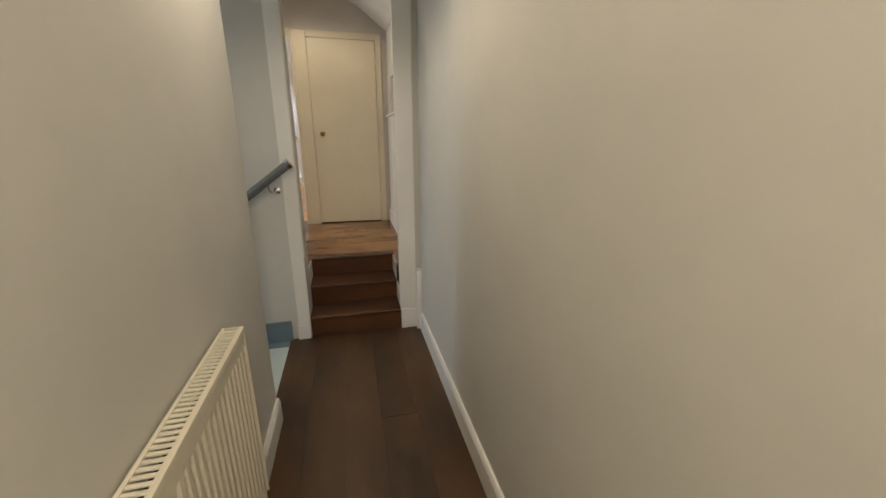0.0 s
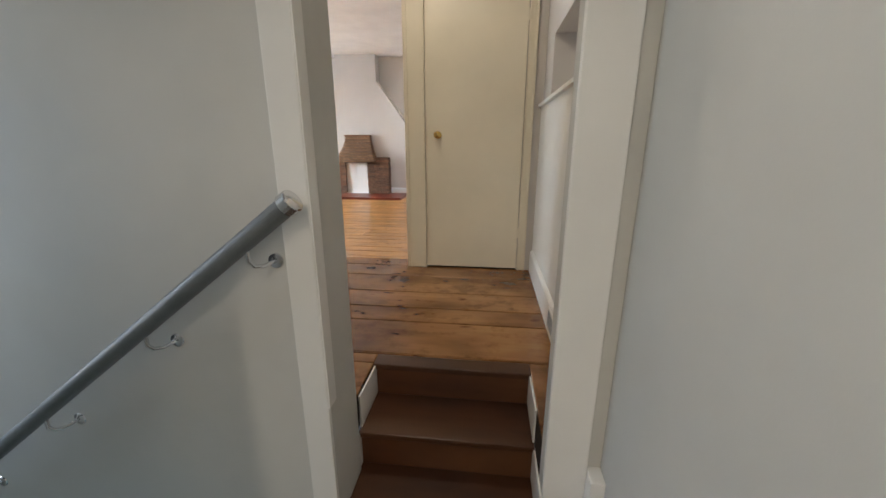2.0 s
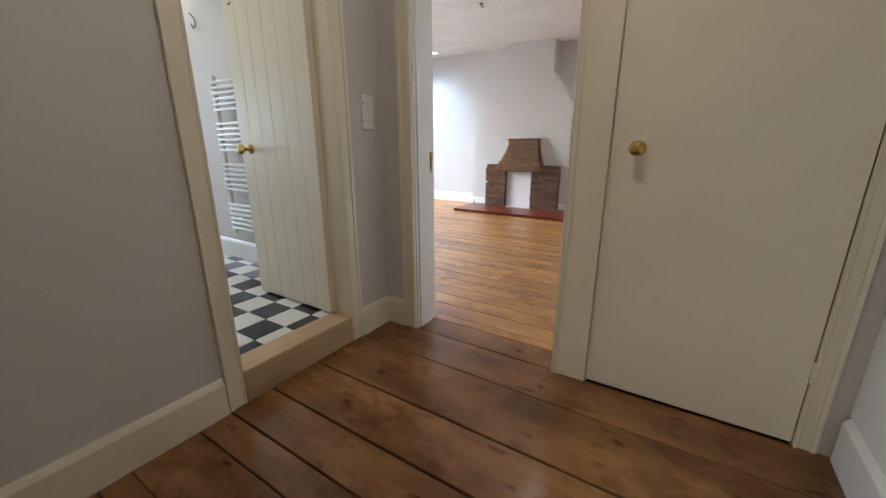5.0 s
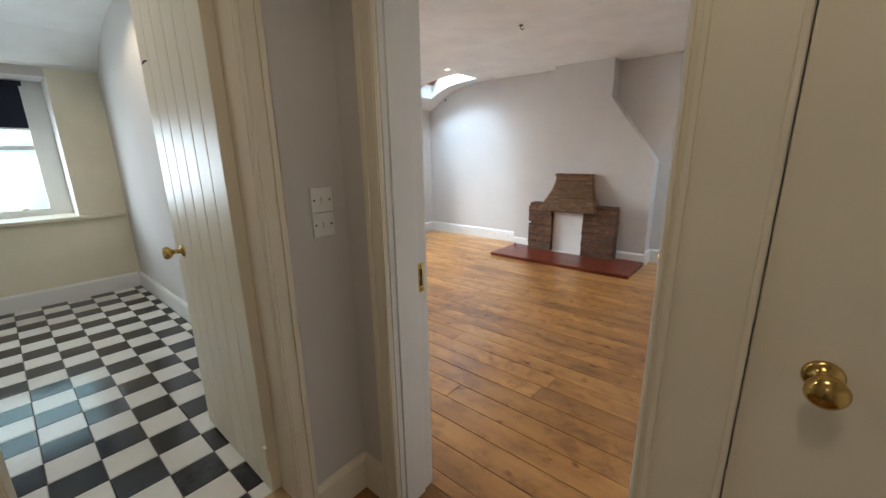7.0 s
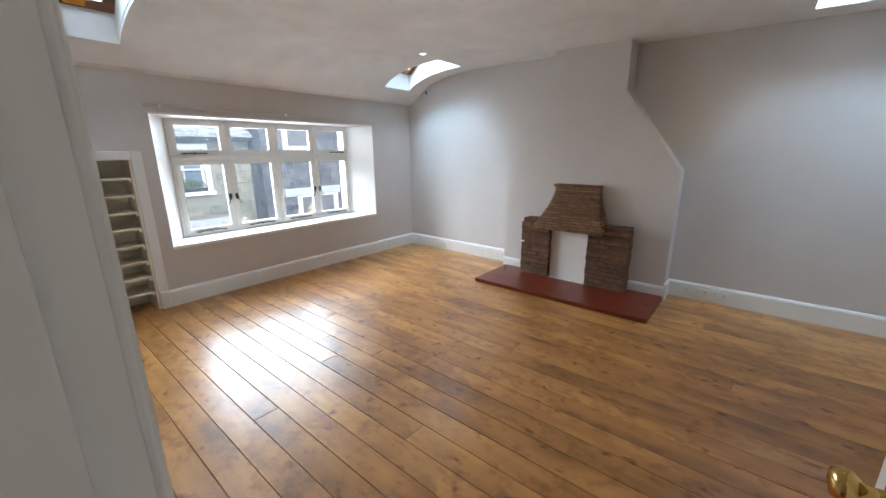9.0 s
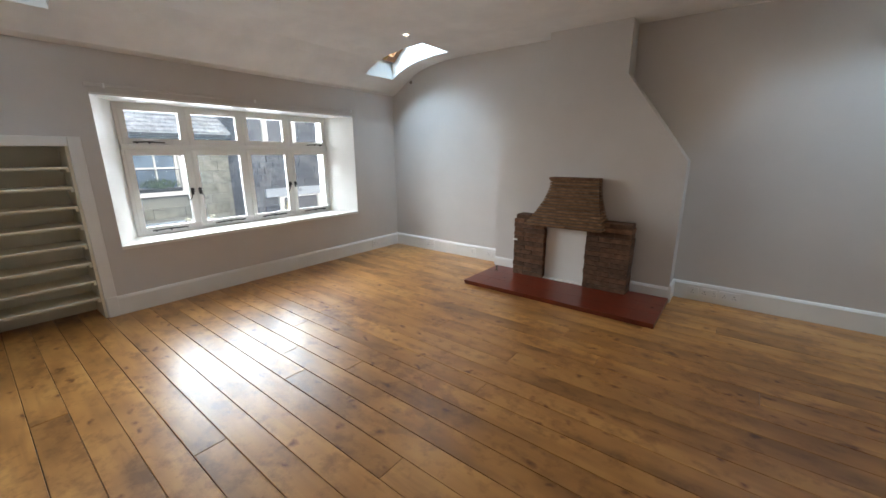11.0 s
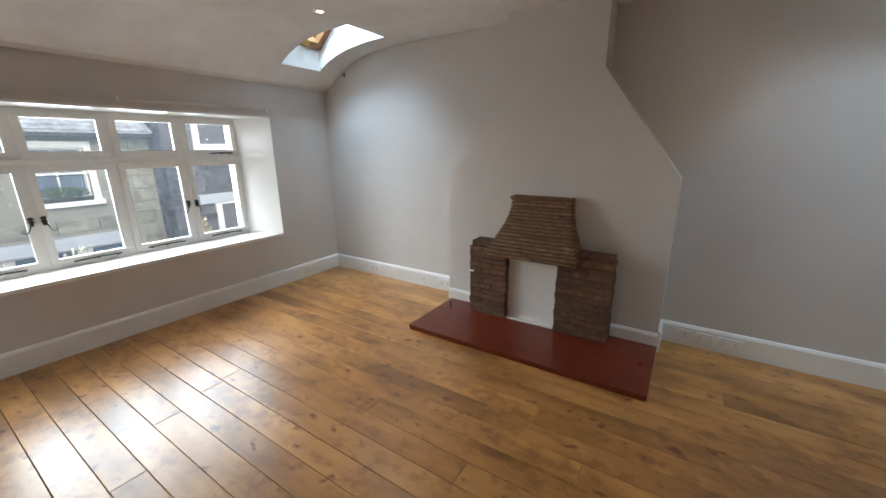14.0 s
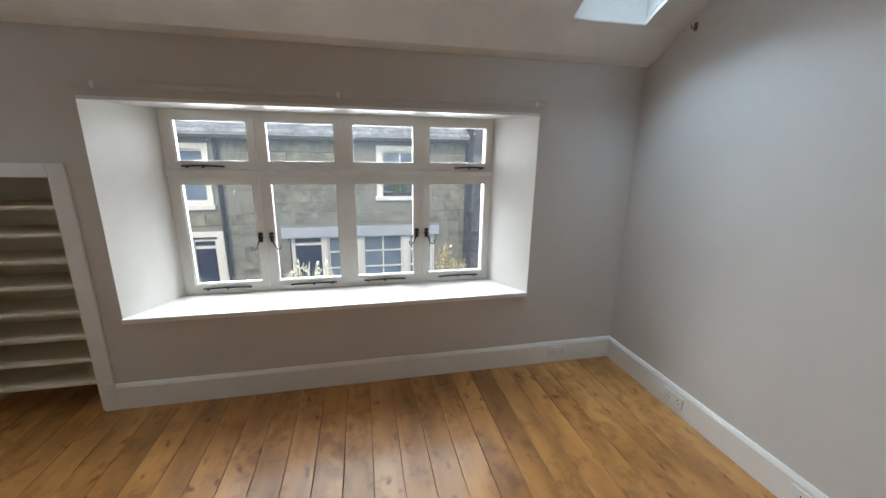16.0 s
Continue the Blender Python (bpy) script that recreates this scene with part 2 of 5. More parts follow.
M_SHELFPINE = timber("pale_pine_shelf", (0.34, 0.19, 0.075), (0.46, 0.28, 0.12), (0.56, 0.36, 0.17), along="y", rough=0.45)
M_SILLWOOD = timber("bare_wood_threshold", (0.33, 0.22, 0.115), (0.43, 0.30, 0.165), (0.52, 0.37, 0.21), along="y", rough=0.45, knots=False)
M_SKYFRAME = timber("brown_skylight_timber", (0.13, 0.055, 0.02), (0.2, 0.09, 0.035), (0.28, 0.13, 0.05), along="y", rough=0.4, knots=False)
M_TILEW = plain("white_floor_tile", (0.74, 0.72, 0.66), 0.13, var=0.03)
M_TILEB = plain("black_floor_tile", (0.022, 0.022, 0.024), 0.13, var=0.15)
M_GLASS = glass("window_glass", (0.94, 0.97, 0.98), 0.008)
M_FROST, _t, _b = nodes_of("pale_obscured_glass", 0.3)
_tr = _t.nodes.new("ShaderNodeBsdfTranslucent")
_tr.inputs[0].default_value = (0.34, 0.42, 0.42, 1)
_mx = _t.nodes.new("ShaderNodeMixShader")
_mx.inputs[0].default_value = 0.85
link(_t, _b.outputs[0], _mx.inputs[1])
link(_t, _tr.outputs[0], _mx.inputs[2])
link(_t, _mx.outputs[0], _t.nodes["Material Output"].inputs[0])
M_BLIND = plain("navy_blind_fabric", (0.012, 0.014, 0.03), 0.9)
M_GLOW = glowing("warm_bulb", (1.0, 0.86, 0.66), 4.0)
M_SAND = masonry("buff_sandstone", (0.235, 0.230, 0.190), (0.270, 0.262, 0.212), (0.205, 0.205, 0.178), scale=5, bump=0.4)
M_RUBBLE = masonry("dark_rubble_stone", (0.085, 0.085, 0.100), (0.13, 0.128, 0.142), (0.19, 0.182, 0.19), scale=6, bump=0.7)
M_STONEMORTAR = plain("stone_mortar", (0.235, 0.23, 0.20), 0.95, var=0.15, scale=12)
# Grey slate, its tones lightened to hold the sheen of the sky.
M_SLATE = masonry("slate_with_sky_sheen", (0.36, 0.39, 0.43), (0.43, 0.46, 0.50), (0.50, 0.53, 0.57), rough=0.4, scale=8, bump=0.3)
M_ROAD = plain("asphalt", (0.05, 0.05, 0.052), 0.9, var=0.25, scale=30)
M_PAVE = plain("pavement_stone", (0.26, 0.25, 0.235), 0.9, var=0.15, scale=5)
M_NAVY = plain("navy_door_paint", (0.02, 0.03, 0.075), 0.35)
# Opaque glossy panes; the reflected sky is put into the mottled blue base colour.
M_BLUEGLASS = plain("sky_tinted_window_glass", (0.16, 0.22, 0.30), 0.08, var=0.3, scale=1.5)
M_BAND = paint("pale_blue_grey_render", (0.42, 0.46, 0.52), 0.7)
M_STRAW = plain("pale_dry_foliage", (0.40, 0.36, 0.26), 0.8, var=0.3)
M_OCHRE = plain("ochre_leaf", (0.26, 0.20, 0.10), 0.8, var=0.4)
M_LEAF = plain("green_leaf", (0.07, 0.12, 0.035), 0.6, var=0.4)
M_RUBBLEBED = plain("dark_rubble_mortar", (0.13, 0.13, 0.14), 0.95, var=0.2, scale=9)


# ---- building helpers ----
def part(name, bm, material, parent=None, label="", smooth=False):
    me = bpy.data.meshes.new(name)
    bmesh.ops.recalc_face_normals(bm, faces=bm.faces[:])
    bm.to_mesh(me)
    bm.free()
    me.materials.append(material)
    if smooth:
        for p in me.polygons:
            p.use_smooth = True
    ob = new(name, me)
    if parent is not None:
        ob.parent = parent
        ob.matrix_parent_inverse = parent.matrix_basis.inverted()
    if label:
        ob["label"] = label
    return ob


def thing(name, at, label, category, group="", kind=""):
    ob = new(name)
    ob.empty_display_size = 0.1
    ob.matrix_basis = Matrix.Translation(at)
    return tagged(ob, label, category, group, kind)


def box(bm, x0, x1, y0, y1, z0, z1, bevel=0.0):
    vs = [bm.verts.new(p) for p in ((x0, y0, z0), (x1, y0, z0), (x1, y1, z0), (x0, y1, z0), (x0, y0, z1), (x1, y0, z1), (x1, y1, z1), (x0, y1, z1))]
    fs = [bm.faces.new([vs[i] for i in q]) for q in ((3, 2, 1, 0), (4, 5, 6, 7), (0, 1, 5, 4), (1, 2, 6, 5), (2, 3, 7, 6), (3, 0, 4, 7))]
    if bevel:
        es = {e for f in fs for e in f.edges}
        bmesh.ops.bevel(bm, geom=list(es), offset=bevel, segments=2, profile=0.6, affect="EDGES")
    return vs


def boxed(*dims, bevel=0.0):
    bm = bmesh.new()
    box(bm, *dims, bevel=bevel)
    return bm


def prism(bm, pts, axis, a, b):
    """A closed outline pulled along an axis from a to b. pts: pairs of the two other axes, in the order x, y, z."""
    def at(p, v):
        return {"x": (v, p[0], p[1]), "y": (p[0], v, p[1]), "z": (p[0], p[1], v)}[axis]
    lo = [bm.verts.new(at(p, a)) for p in pts]
    hi = [bm.verts.new(at(p, b)) for p in pts]
    bm.faces.new(lo)
    bm.faces.new(hi[::-1])
    n = len(pts)
    for i in range(n):
        bm.faces.new((lo[i], lo[(i + 1) % n], hi[(i + 1) % n], hi[i]))


def rod(bm, p, q, r, seg=12, r2=None):
    p, q = Vector(p), Vector(q)
    d = q - p
    m = Matrix.Translation((p + q) / 2) @ d.to_track_quat("Z", "Y").to_matrix().to_4x4()
    bmesh.ops.create_cone(bm, cap_ends=True, segments=seg, radius1=r, radius2=r if r2 is None else r2, depth=d.length, matrix=m)


def lathe(bm, profile, seg=20, m=Matrix()):
    """Turned piece: profile of (radius, height) about z, placed by m."""
    rings = []
    for r, h in profile:
        rings.append([bm.verts.new(m @ Vector((r * math.cos(2 * math.pi * i / seg), r * math.sin(2 * math.pi * i / seg), h))) for i in range(seg)])
    for a, b in zip(rings, rings[1:]):
        for i in range(seg):
            bm.faces.new((a[i], a[(i + 1) % seg], b[(i + 1) % seg], b[i]))
    bm.faces.new(rings[0][::-1])
    bm.faces.new(rings[-1])


def tube(name, pts, r, material, parent=None, label="", res=3):
    cu = bpy.data.curves.new(name, "CURVE")
    cu.dimensions, cu.bevel_depth, cu.bevel_resolution, cu.use_fill_caps = "3D", r, res, True
    sp = cu.splines.new("POLY")
    sp.points.add(len(pts) - 1)
    for s, p in zip(sp.points, pts):
        s.co = (*p, 1)
    tmp = bpy.data.objects.new(name, cu)
    me = bpy.data.meshes.new_from_object(tmp)
    bpy.data.objects.remove(tmp)
    me.name = name
    me.materials.clear()
    me.materials.append(material)
    for p in me.polygons:
        p.use_smooth = True
    ob = new(name, me)
    if parent is not None:
        ob.parent = parent
        ob.matrix_parent_inverse = parent.matrix_basis.inverted()
    if label:
        ob["label"] = label
    return ob


def slab(xs, ys, zs, holes):
    """A block cut along the given planes, less the boxes in holes; only outside faces are made."""
    xs, ys, zs = (sorted(set(round(v, 4) for v in a)) for a in (xs, ys, zs))
    nx, ny, nz = len(xs) - 1, len(ys) - 1, len(zs) - 1

    def full(i, j, k):
        if not (0 <= i < nx and 0 <= j < ny and 0 <= k < nz):
            return False
        c = ((xs[i] + xs[i + 1]) / 2, (ys[j] + ys[j + 1]) / 2, (zs[k] + zs[k + 1]) / 2)
        return not any(all(h[2 * a] < c[a] < h[2 * a + 1] for a in range(3)) for h in holes)
    bm, cache = bmesh.new(), {}

    def v(i, j, k):
        if (i, j, k) not in cache:
            cache[(i, j, k)] = bm.verts.new((xs[i], ys[j], zs[k]))
        return cache[(i, j, k)]
    for i in range(nx):
        for j in range(ny):
            for k in range(nz):
                if not full(i, j, k):
                    continue
                for (di, dj, dk), q in (((-1, 0, 0), ((0, 0, 0), (0, 0, 1), (0, 1, 1), (0, 1, 0))), ((1, 0, 0), ((1, 0, 0), (1, 1, 0), (1, 1, 1), (1, 0, 1))),
                                        ((0, -1, 0), ((0, 0, 0), (1, 0, 0), (1, 0, 1), (0, 0, 1))), ((0, 1, 0), ((0, 1, 0), (0, 1, 1), (1, 1, 1), (1, 1, 0))),
                                        ((0, 0, -1), ((0, 0, 0), (0, 1, 0), (1, 1, 0), (1, 0, 0))), ((0, 0, 1), ((0, 0, 1), (1, 0, 1), (1, 1, 1), (0, 1, 1)))):
                    if not full(i + di, j + dj, k + dk):
                        bm.faces.new([v(i + a, j + b, k + c) for a, b, c in q])
    return bm


def wall(name, x0, x1, y0, y1, z0, z1, material, holes=(), label="", category="wall"):
    hs = list(holes)
    bm = slab([x0, x1] + [v for h in hs for v in h[0:2] if x0 < v < x1], [y0, y1] + [v for h in hs for v in h[2:4] if y0 < v < y1],
              [z0, z1] + [v for h in hs for v in h[4:6] if z0 < v < z1], hs)
    return tagged(part(name, bm, material), label or "plain painted plaster wall", category, kind="structure")


def skirting(name, x0, x1, y0, y1, z0, h, material, face):
    """Skirting board with a rounded top, lying against a wall; face is the side that shows: +x, -x, +y or -y."""
    bm = bmesh.new()
    a, s = face[1], face[0]
    t = (x1 - x0) if a == "x" else (y1 - y0)
    prof = [(0, 0), (t, 0), (t, h - 0.022), (t * 0.72, h - 0.008), (t * 0.45, h), (0, h)]
    if a == "x":
        pts = [((x0 + u) if s == "+" else (x1 - u), z0 + w) for u, w in prof]
        prism(bm, pts, "y", y0, y1)
    else:
        pts = [((y0 + u) if s == "+" else (y1 - u), z0 + w) for u, w in prof]
        prism(bm, pts, "x", x0, x1)
    return tagged(part(name, bm, material), "white painted skirting board along the wall", "skirting", kind="structure")


F, BF = 0.477, 0.62           # upper floor, bathroom floor
WX, EX, NY, SY = -4.77, 0.905, 9.243, 4.87   # living room: west, east, north, south faces


# ---- large structure ----
NICHE = (0.8, 1.03, 3.0, 4.36, 1.712, 2.09)
wall("wall_east", EX, 1.15, 2.765, 9.5, -0.3, 3.3, M_WALL, [NICHE], "pale grey wall with a small open niche")
wall("wall_north", -5.3, 1.15, NY, 9.5, -0.3, 3.3, M_WALL, label="pale grey plastered wall behind the chimney breast")
BOOK = (-5.10, -4.70, 4.97, 5.695, F - 0.05, 1.912)
WIN = (-5.4, -4.70, 5.885, 8.485, 1.060, 2.322)
BWIN = (-5.4, -4.70, 3.1, 4.35, 1.385, 2.575)
wall("wall_west", -5.30, WX, 2.765, NY, -0.3, 3.3, M_WALL, [BOOK, WIN, BWIN], "pale grey outer wall with a wide window")
wall("wall_south", -4.77, EX, 4.70, SY, -0.3, 3.3, M_WALL, [(-0.917, -0.083, 4.6, 5.0, F - 0.05, 2.504), (0.055, 0.777, 4.6, 4.80, F - 0.05, 2.502)], "grey partition wall with the living room doorway")
wall("wall_bathroom", -1.25, -1.127, 2.975, 4.70, -0.3, 3.3, M_WALL, [(-1.4, -1.0, 3.762, 4.394, F - 0.05, 2.562)], "grey partition wall with the bathroom doorway")
wall("wall_stair", -4.77, 0.052, 2.765, 2.982, -2.2, 3.3, M_HALL, label="grey wall above the descending stairs")
wall("pillar", 0.747, EX, 2.765, 2.88, -0.3, 3.3, M_HALL, label="grey wall return beside the three steps")
wall("wall_header", 0.04, 0.747, 2.765, 2.975, 2.42, 3.3, M_HALL, label="plain wall above the steps")
wall("wall_hall_right", EX, 1.15, -1.8, 2.765, -0.3, 2.6, M_HALL, label="warm grey long hall wall")
wall("wall_hall_left", -0.15, -0.05, -1.8, 1.87, -0.3, 2.6, M_HALL, label="warm grey hall wall behind the radiator")
wall("wall_hall_end", -0.05, EX, -1.8, -1.65, -0.3, 2.6, M_HALL, label="plain hall end wall")
wall("wall_stair_near", -2.9, -0.15, 1.77, 1.87, -2.2, 2.6, M_HALL, label="grey wall beside the stairs")
# The opening in this unseen wall is added to let cool light in.
wall("wall_stair_end", -3.0, -2.9, 1.77, 2.765, -2.2, 2.6, M_HALL, [(-3.2, -2.7, 1.95, 2.68, 0.5, 2.2)], "unseen stairwell end wall with an opening added for fill light")

bm = boxed(-3.0, 1.15, -1.8, 2.765, 2.42, 2.6)
tagged(part("ceiling_hall", bm, M_CEIL), "plain white hall ceiling", "ceiling", kind="structure")

PROFILE = [(-4.80, 2.640), (-4.70, 2.675), (-4.60, 2.735), (-4.49, 2.805), (-4.36, 2.875), (-4.22, 2.925), (-4.05, 2.965), (-3.80, 2.993), (-3.54, 3.000), (-3.0, 3.0),
           (-2.0, 2.99), (-1.0, 2.975), (-0.30, 2.955), (0.10, 2.945), (0.35, 2.920), (0.48, 2.890), (0.63, 2.810), (0.76, 2.715), (0.93, 2.585)]


def curved_ceiling(name, x0, x1, ys, holes, label):
    """Ceiling that follows the coved roof line; holes are (x0, x1, y0, y1)."""
    pts = [(x, z) for x, z in PROFILE if x0 <= x <= x1]
    pts += [(x1, np.interp(x1, [p[0] for p in PROFILE], [p[1] for p in PROFILE]))] if pts[-1][0] < x1 - 0.01 else []
    pts = ([(x0, np.interp(x0, [p[0] for p in PROFILE], [p[1] for p in PROFILE]))] if pts[0][0] > x0 + 0.01 else []) + pts
    bm = bmesh.new()
    lo = [[bm.verts.new((x, y, z)) for y in ys] for x, z in pts]
    hi = [[bm.verts.new((x, y, z + 0.10)) for y in ys] for x, z in pts]

    def solid(i, j):
        if not (0 <= i < len(pts) - 1 and 0 <= j < len(ys) - 1):
            return False
        cx, cy = (pts[i][0] + pts[i + 1][0]) / 2, (ys[j] + ys[j + 1]) / 2
        return not any(a < cx < b and c < cy < d for a, b, c, d in holes)
    for i in range(len(pts) - 1):
        for j in range(len(ys) - 1):
            if not solid(i, j):
                continue
            bm.faces.new((lo[i][j], lo[i][j + 1], lo[i + 1][j + 1], lo[i + 1][j]))
            bm.faces.new((hi[i][j], hi[i + 1][j], hi[i + 1][j + 1], hi[i][j + 1]))
            for di, dj, a, b in ((-1, 0, (i, j), (i, j + 1)), (1, 0, (i + 1, j), (i + 1, j + 1)), (0, -1, (i, j), (i + 1, j)), (0, 1, (i, j + 1), (i + 1, j + 1))):
                if not solid(i + di, j + dj):
                    bm.faces.new((lo[a[0]][a[1]], lo[b[0]][b[1]], hi[b[0]][b[1]], hi[a[0]][a[1]]))
    ob = part(name, bm, M_CEIL)
    return tagged(ob, label, "ceiling", kind="structure")


SKY = [(-4.49, -3.54, 8.50, 8.97), (-4.49, -3.54, 5.25, 5.72), (-0.30, 0.63, 8.50, 8.97)]
curved_ceiling("ceiling_living", -4.80, 0.93, [4.85, 5.25, 5.72, 7.0, 8.50, 8.97, 9.26], SKY, "white coved ceiling with three skylights")
curved_ceiling("ceiling_landing", -1.20, 0.93, [2.95, 3.8, 4.72], [], "white landing ceiling sloping down at one side")
curved_ceiling("ceiling_bathroom", -4.80, -1.20, [2.95, 3.8, 4.72], [], "white coved bathroom ceiling")


def skylight(hole, east):
    """Roof window in a splayed white shaft: brown timber frame, sash and pane."""
    x0, x1, y0, y1 = hole
    xc = (x0 + x1) / 2

    def mx(x):
        return 2 * xc - x if east else x
    lx, ux = -4.49, -3.54
    off = (x0 - lx)
    w = thing("skylight", (xc, (y0 + y1) / 2, 3.3), "brown timber roof window in a white splayed shaft", "skylight", "roof windows of the living room", "structure")
    A, B = (lx + 0.004, 2.81), (ux - 0.004, 3.005)        # shaft foot
    C, D = (lx + 0.004, 3.06), (ux - 0.16, 3.72)  # shaft head on the roof slope
    for k, (ya, yb) in enumerate(((y0 - 0.03, y0 + 0.004), (y1 - 0.004, y1 + 0.03))):
        bm = bmesh.new()
        foot = [(x, z + 0.03) for x, z in PROFILE if lx - 0.001 <= x <= ux + 0.001]
        prism(bm, [(mx(x + off), z) for x, z in foot + [D, C]], "y", ya, yb)
        part("shaft_side", bm, M_WHITE, w, "white painted shaft side")
    for P, Q, s in ((A, C, -0.03), (B, D, 0.03)):
        bm = bmesh.new()
        prism(bm, [(mx(x + off), z) for x, z in (P, Q, (Q[0] + s, Q[1]), (P[0] + s, P[1]))], "y", y0 - 0.03, y1 + 0.03)
        part("shaft_end", bm, M_WHITE, w, "white painted shaft end")
    d = Vector((D[0] - C[0], 0, D[1] - C[1]))
    L = d.length
    d.normalize()
    n = Vector((-d.z, 0, d.x))

    def onroof(s, y, h):
        p = Vector((C[0], y, C[1])) + d * s + n * h
        return (mx(p.x + off), y, p.z)

    def bar(s0, s1, ya, yb, h0, h1, name, material):
        bm = bmesh.new()
        vs = [bm.verts.new(onroof(s, y, h)) for h in (h0, h1) for s, y in ((s0, ya), (s1, ya), (s1, yb), (s0, yb))]
        for q in ((0, 1, 2, 3), (4, 5, 6, 7), (0, 1, 5, 4), (1, 2, 6, 5), (2, 3, 7, 6), (3, 0, 4, 7)):
            bm.faces.new([vs[i] for i in q])
        return part(name, bm, material, w)
    f = 0.075
    bar(0, f, y0, y1, -0.07, 0.04, "frame_bar", M_SKYFRAME)
    bar(L - f, L, y0, y1, -0.07, 0.04, "frame_bar", M_SKYFRAME)
    bar(f, L - f, y0, y0 + f, -0.07, 0.04, "frame_bar", M_SKYFRAME)
    bar(f, L - f, y1 - f, y1, -0.07, 0.04, "frame_bar", M_SKYFRAME)
    p = bar(f, L - f, y0 + f, y1 - f, 0.0, 0.006, "pane", M_GLASS)
    p.visible_shadow = False
    bar(0.02, f, (y0 + y1) / 2 - 0.06, (y0 + y1) / 2 + 0.06, -0.082, -0.071, "catch", M_BRASS)


for i, hole in enumerate(SKY):
    skylight(hole, i == 2)

# chimney breast
bm = bmesh.new()
prism(bm, [(-2.862, F - 0.02), (-2.862, 1.722), (-2.31, 2.50), (-2.31, 3.05), (-1.555, 3.05), (-1.555, 2.53), (-1.003, 1.765), (-1.003, F - 0.02)], "y", 9.011, NY + 0.01)
tagged(part("chimney_breast", bm, M_WALL), "pale grey chimney breast with sloping shoulders", "chimney breast", kind="structure")

# substrate of the upper floor, dark in the gaps
tagged(part("floor_bed", boxed(-5.1, EX, 4.70, NY, F - 0.16, F - 0.012), M_GAP), "dark bed under the floorboards", "floor", kind="structure")
bm = bmesh.new()
box(bm, -1.127, EX, 3.28, 4.70, F - 0.16, F - 0.012)
box(bm, -1.127, 0.033, 2.975, 3.28, F - 0.16, F - 0.012)
box(bm, 0.747, EX, 2.88, 3.28, F - 0.16, F - 0.012)
tagged(part("floor_bed_landing", bm, M_GAP), "dark bed under the landing boards", "floor", kind="structure")
tagged(part("floor_bed_hall", boxed(-0.10, EX, -1.65, 2.775, -0.2, -0.010), M_GAP), "dark bed under the hall boards", "floor", kind="structure")
tagged(part("floor_bathroom", boxed(-4.77, -1.25, 2.975, 4.70, BF - 0.16, BF - 0.006), M_GAP), "grout bed under chequered tiles", "floor", kind="structure")

# skirting boards
SK = 0.17
skirting("baseboard_west", WX, WX + 0.022, 5.775, NY, F, SK, M_WHITE, "+x")
skirting("baseboard_north_a", WX + 0.022, -2.862, NY - 0.022, NY, F, SK, M_WHITE, "-y")
skirting("baseboard_north_b", -1.003, EX - 0.022, NY - 0.022, NY, F, SK, M_WHITE, "-y")
skirting("baseboard_breast_a", -2.862, -2.528, 9.011 - 0.02, 9.011, 0.520, 0.10, M_WHITE, "-y")
skirting("baseboard_breast_b", -1.335, -1.003, 9.011 - 0.02, 9.011, 0.520, 0.10, M_WHITE, "-y")
skirting("baseboard_breast_c", -1.003, -0.981, 8.991, NY - 0.022, F, SK, M_WHITE, "+x")
skirting("baseboard_east", EX - 0.022, EX, 4.92, NY, F, SK, M_WHITE, "-x")
skirting("baseboard_south", WX + 0.022, -1.0, SY, SY + 0.022, F, SK, M_WHITE, "+y")
skirting("baseboard_landing_east", EX - 0.03, EX, 2.88, 4.68, F, 0.175, M_WHITE, "-x")
skirting("baseboard_landing_corner", -1.105, -0.99, 4.678, 4.70, F, 0.16, M_CREAM, "-y")
skirting("baseboard_landing_west", -1.127, -1.105, 4.46, 4.70, F, 0.16, M_CREAM, "+x")
skirting("baseboard_landing_west_b", -1.127, -1.105, 2.985, 3.69, F, 0.16, M_CREAM, "+x")
skirting("baseboard_hall_right", EX - 0.02, EX, -1.65, 2.70, 0, 0.14, M_WHITE, "-x")
skirting("baseboard_hall_left", -0.05, -0.03, -1.65, 1.87, 0, 0.14, M_WHITE, "+x")
skirting("baseboard_bathroom_north", -4.75, -1.25, 4.68, 4.70, BF, 0.15, M_WHITE, "-y")
skirting("baseboard_bathroom_west", WX, WX + 0.02, 2.975, 4.68, BF, 0.15, M_WHITE, "+x")

# painted posts and plinths at the foot of the three steps
bm = bmesh.new()
box(bm, -0.036, 0.052, 2.747, 2.765, 0.112, 2.42, bevel=0.004)
box(bm, 0.052, 0.057, 2.747, 2.800, 0.64, 2.42, bevel=0.002)
tagged(part("trim_post", bm, M_WHITE), "white painted edge post with a chipped edge", "trim", kind="structure")
tagged(part("trim_plinth", boxed(-0.042, 0.05, 2.741, 2.7655, 0.0, 0.112, bevel=0.004), M_WHITE), "white plinth block below the post", "trim", kind="structure")
tagged(part("trim_post_right", boxed(0.735, 0.862, 2.747, 2.765, 0.17, 2.42, bevel=0.004), M_WHITE), "white painted edge post beside the steps", "trim", kind="structure")
tagged(part("trim_plinth_right", boxed(0.742, 0.884, 2.743, 2.765, 0.0, 0.17, bevel=0.004), M_WHITE), "white plinth block below the post", "trim", kind="structure")
tagged(part("trim_ledge_right", boxed(0.862, EX, 2.70, 2.765, 0.0, 0.495, bevel=0.005), M_WHITE), "small white boxed ledge against the wall", "trim", kind="structure")

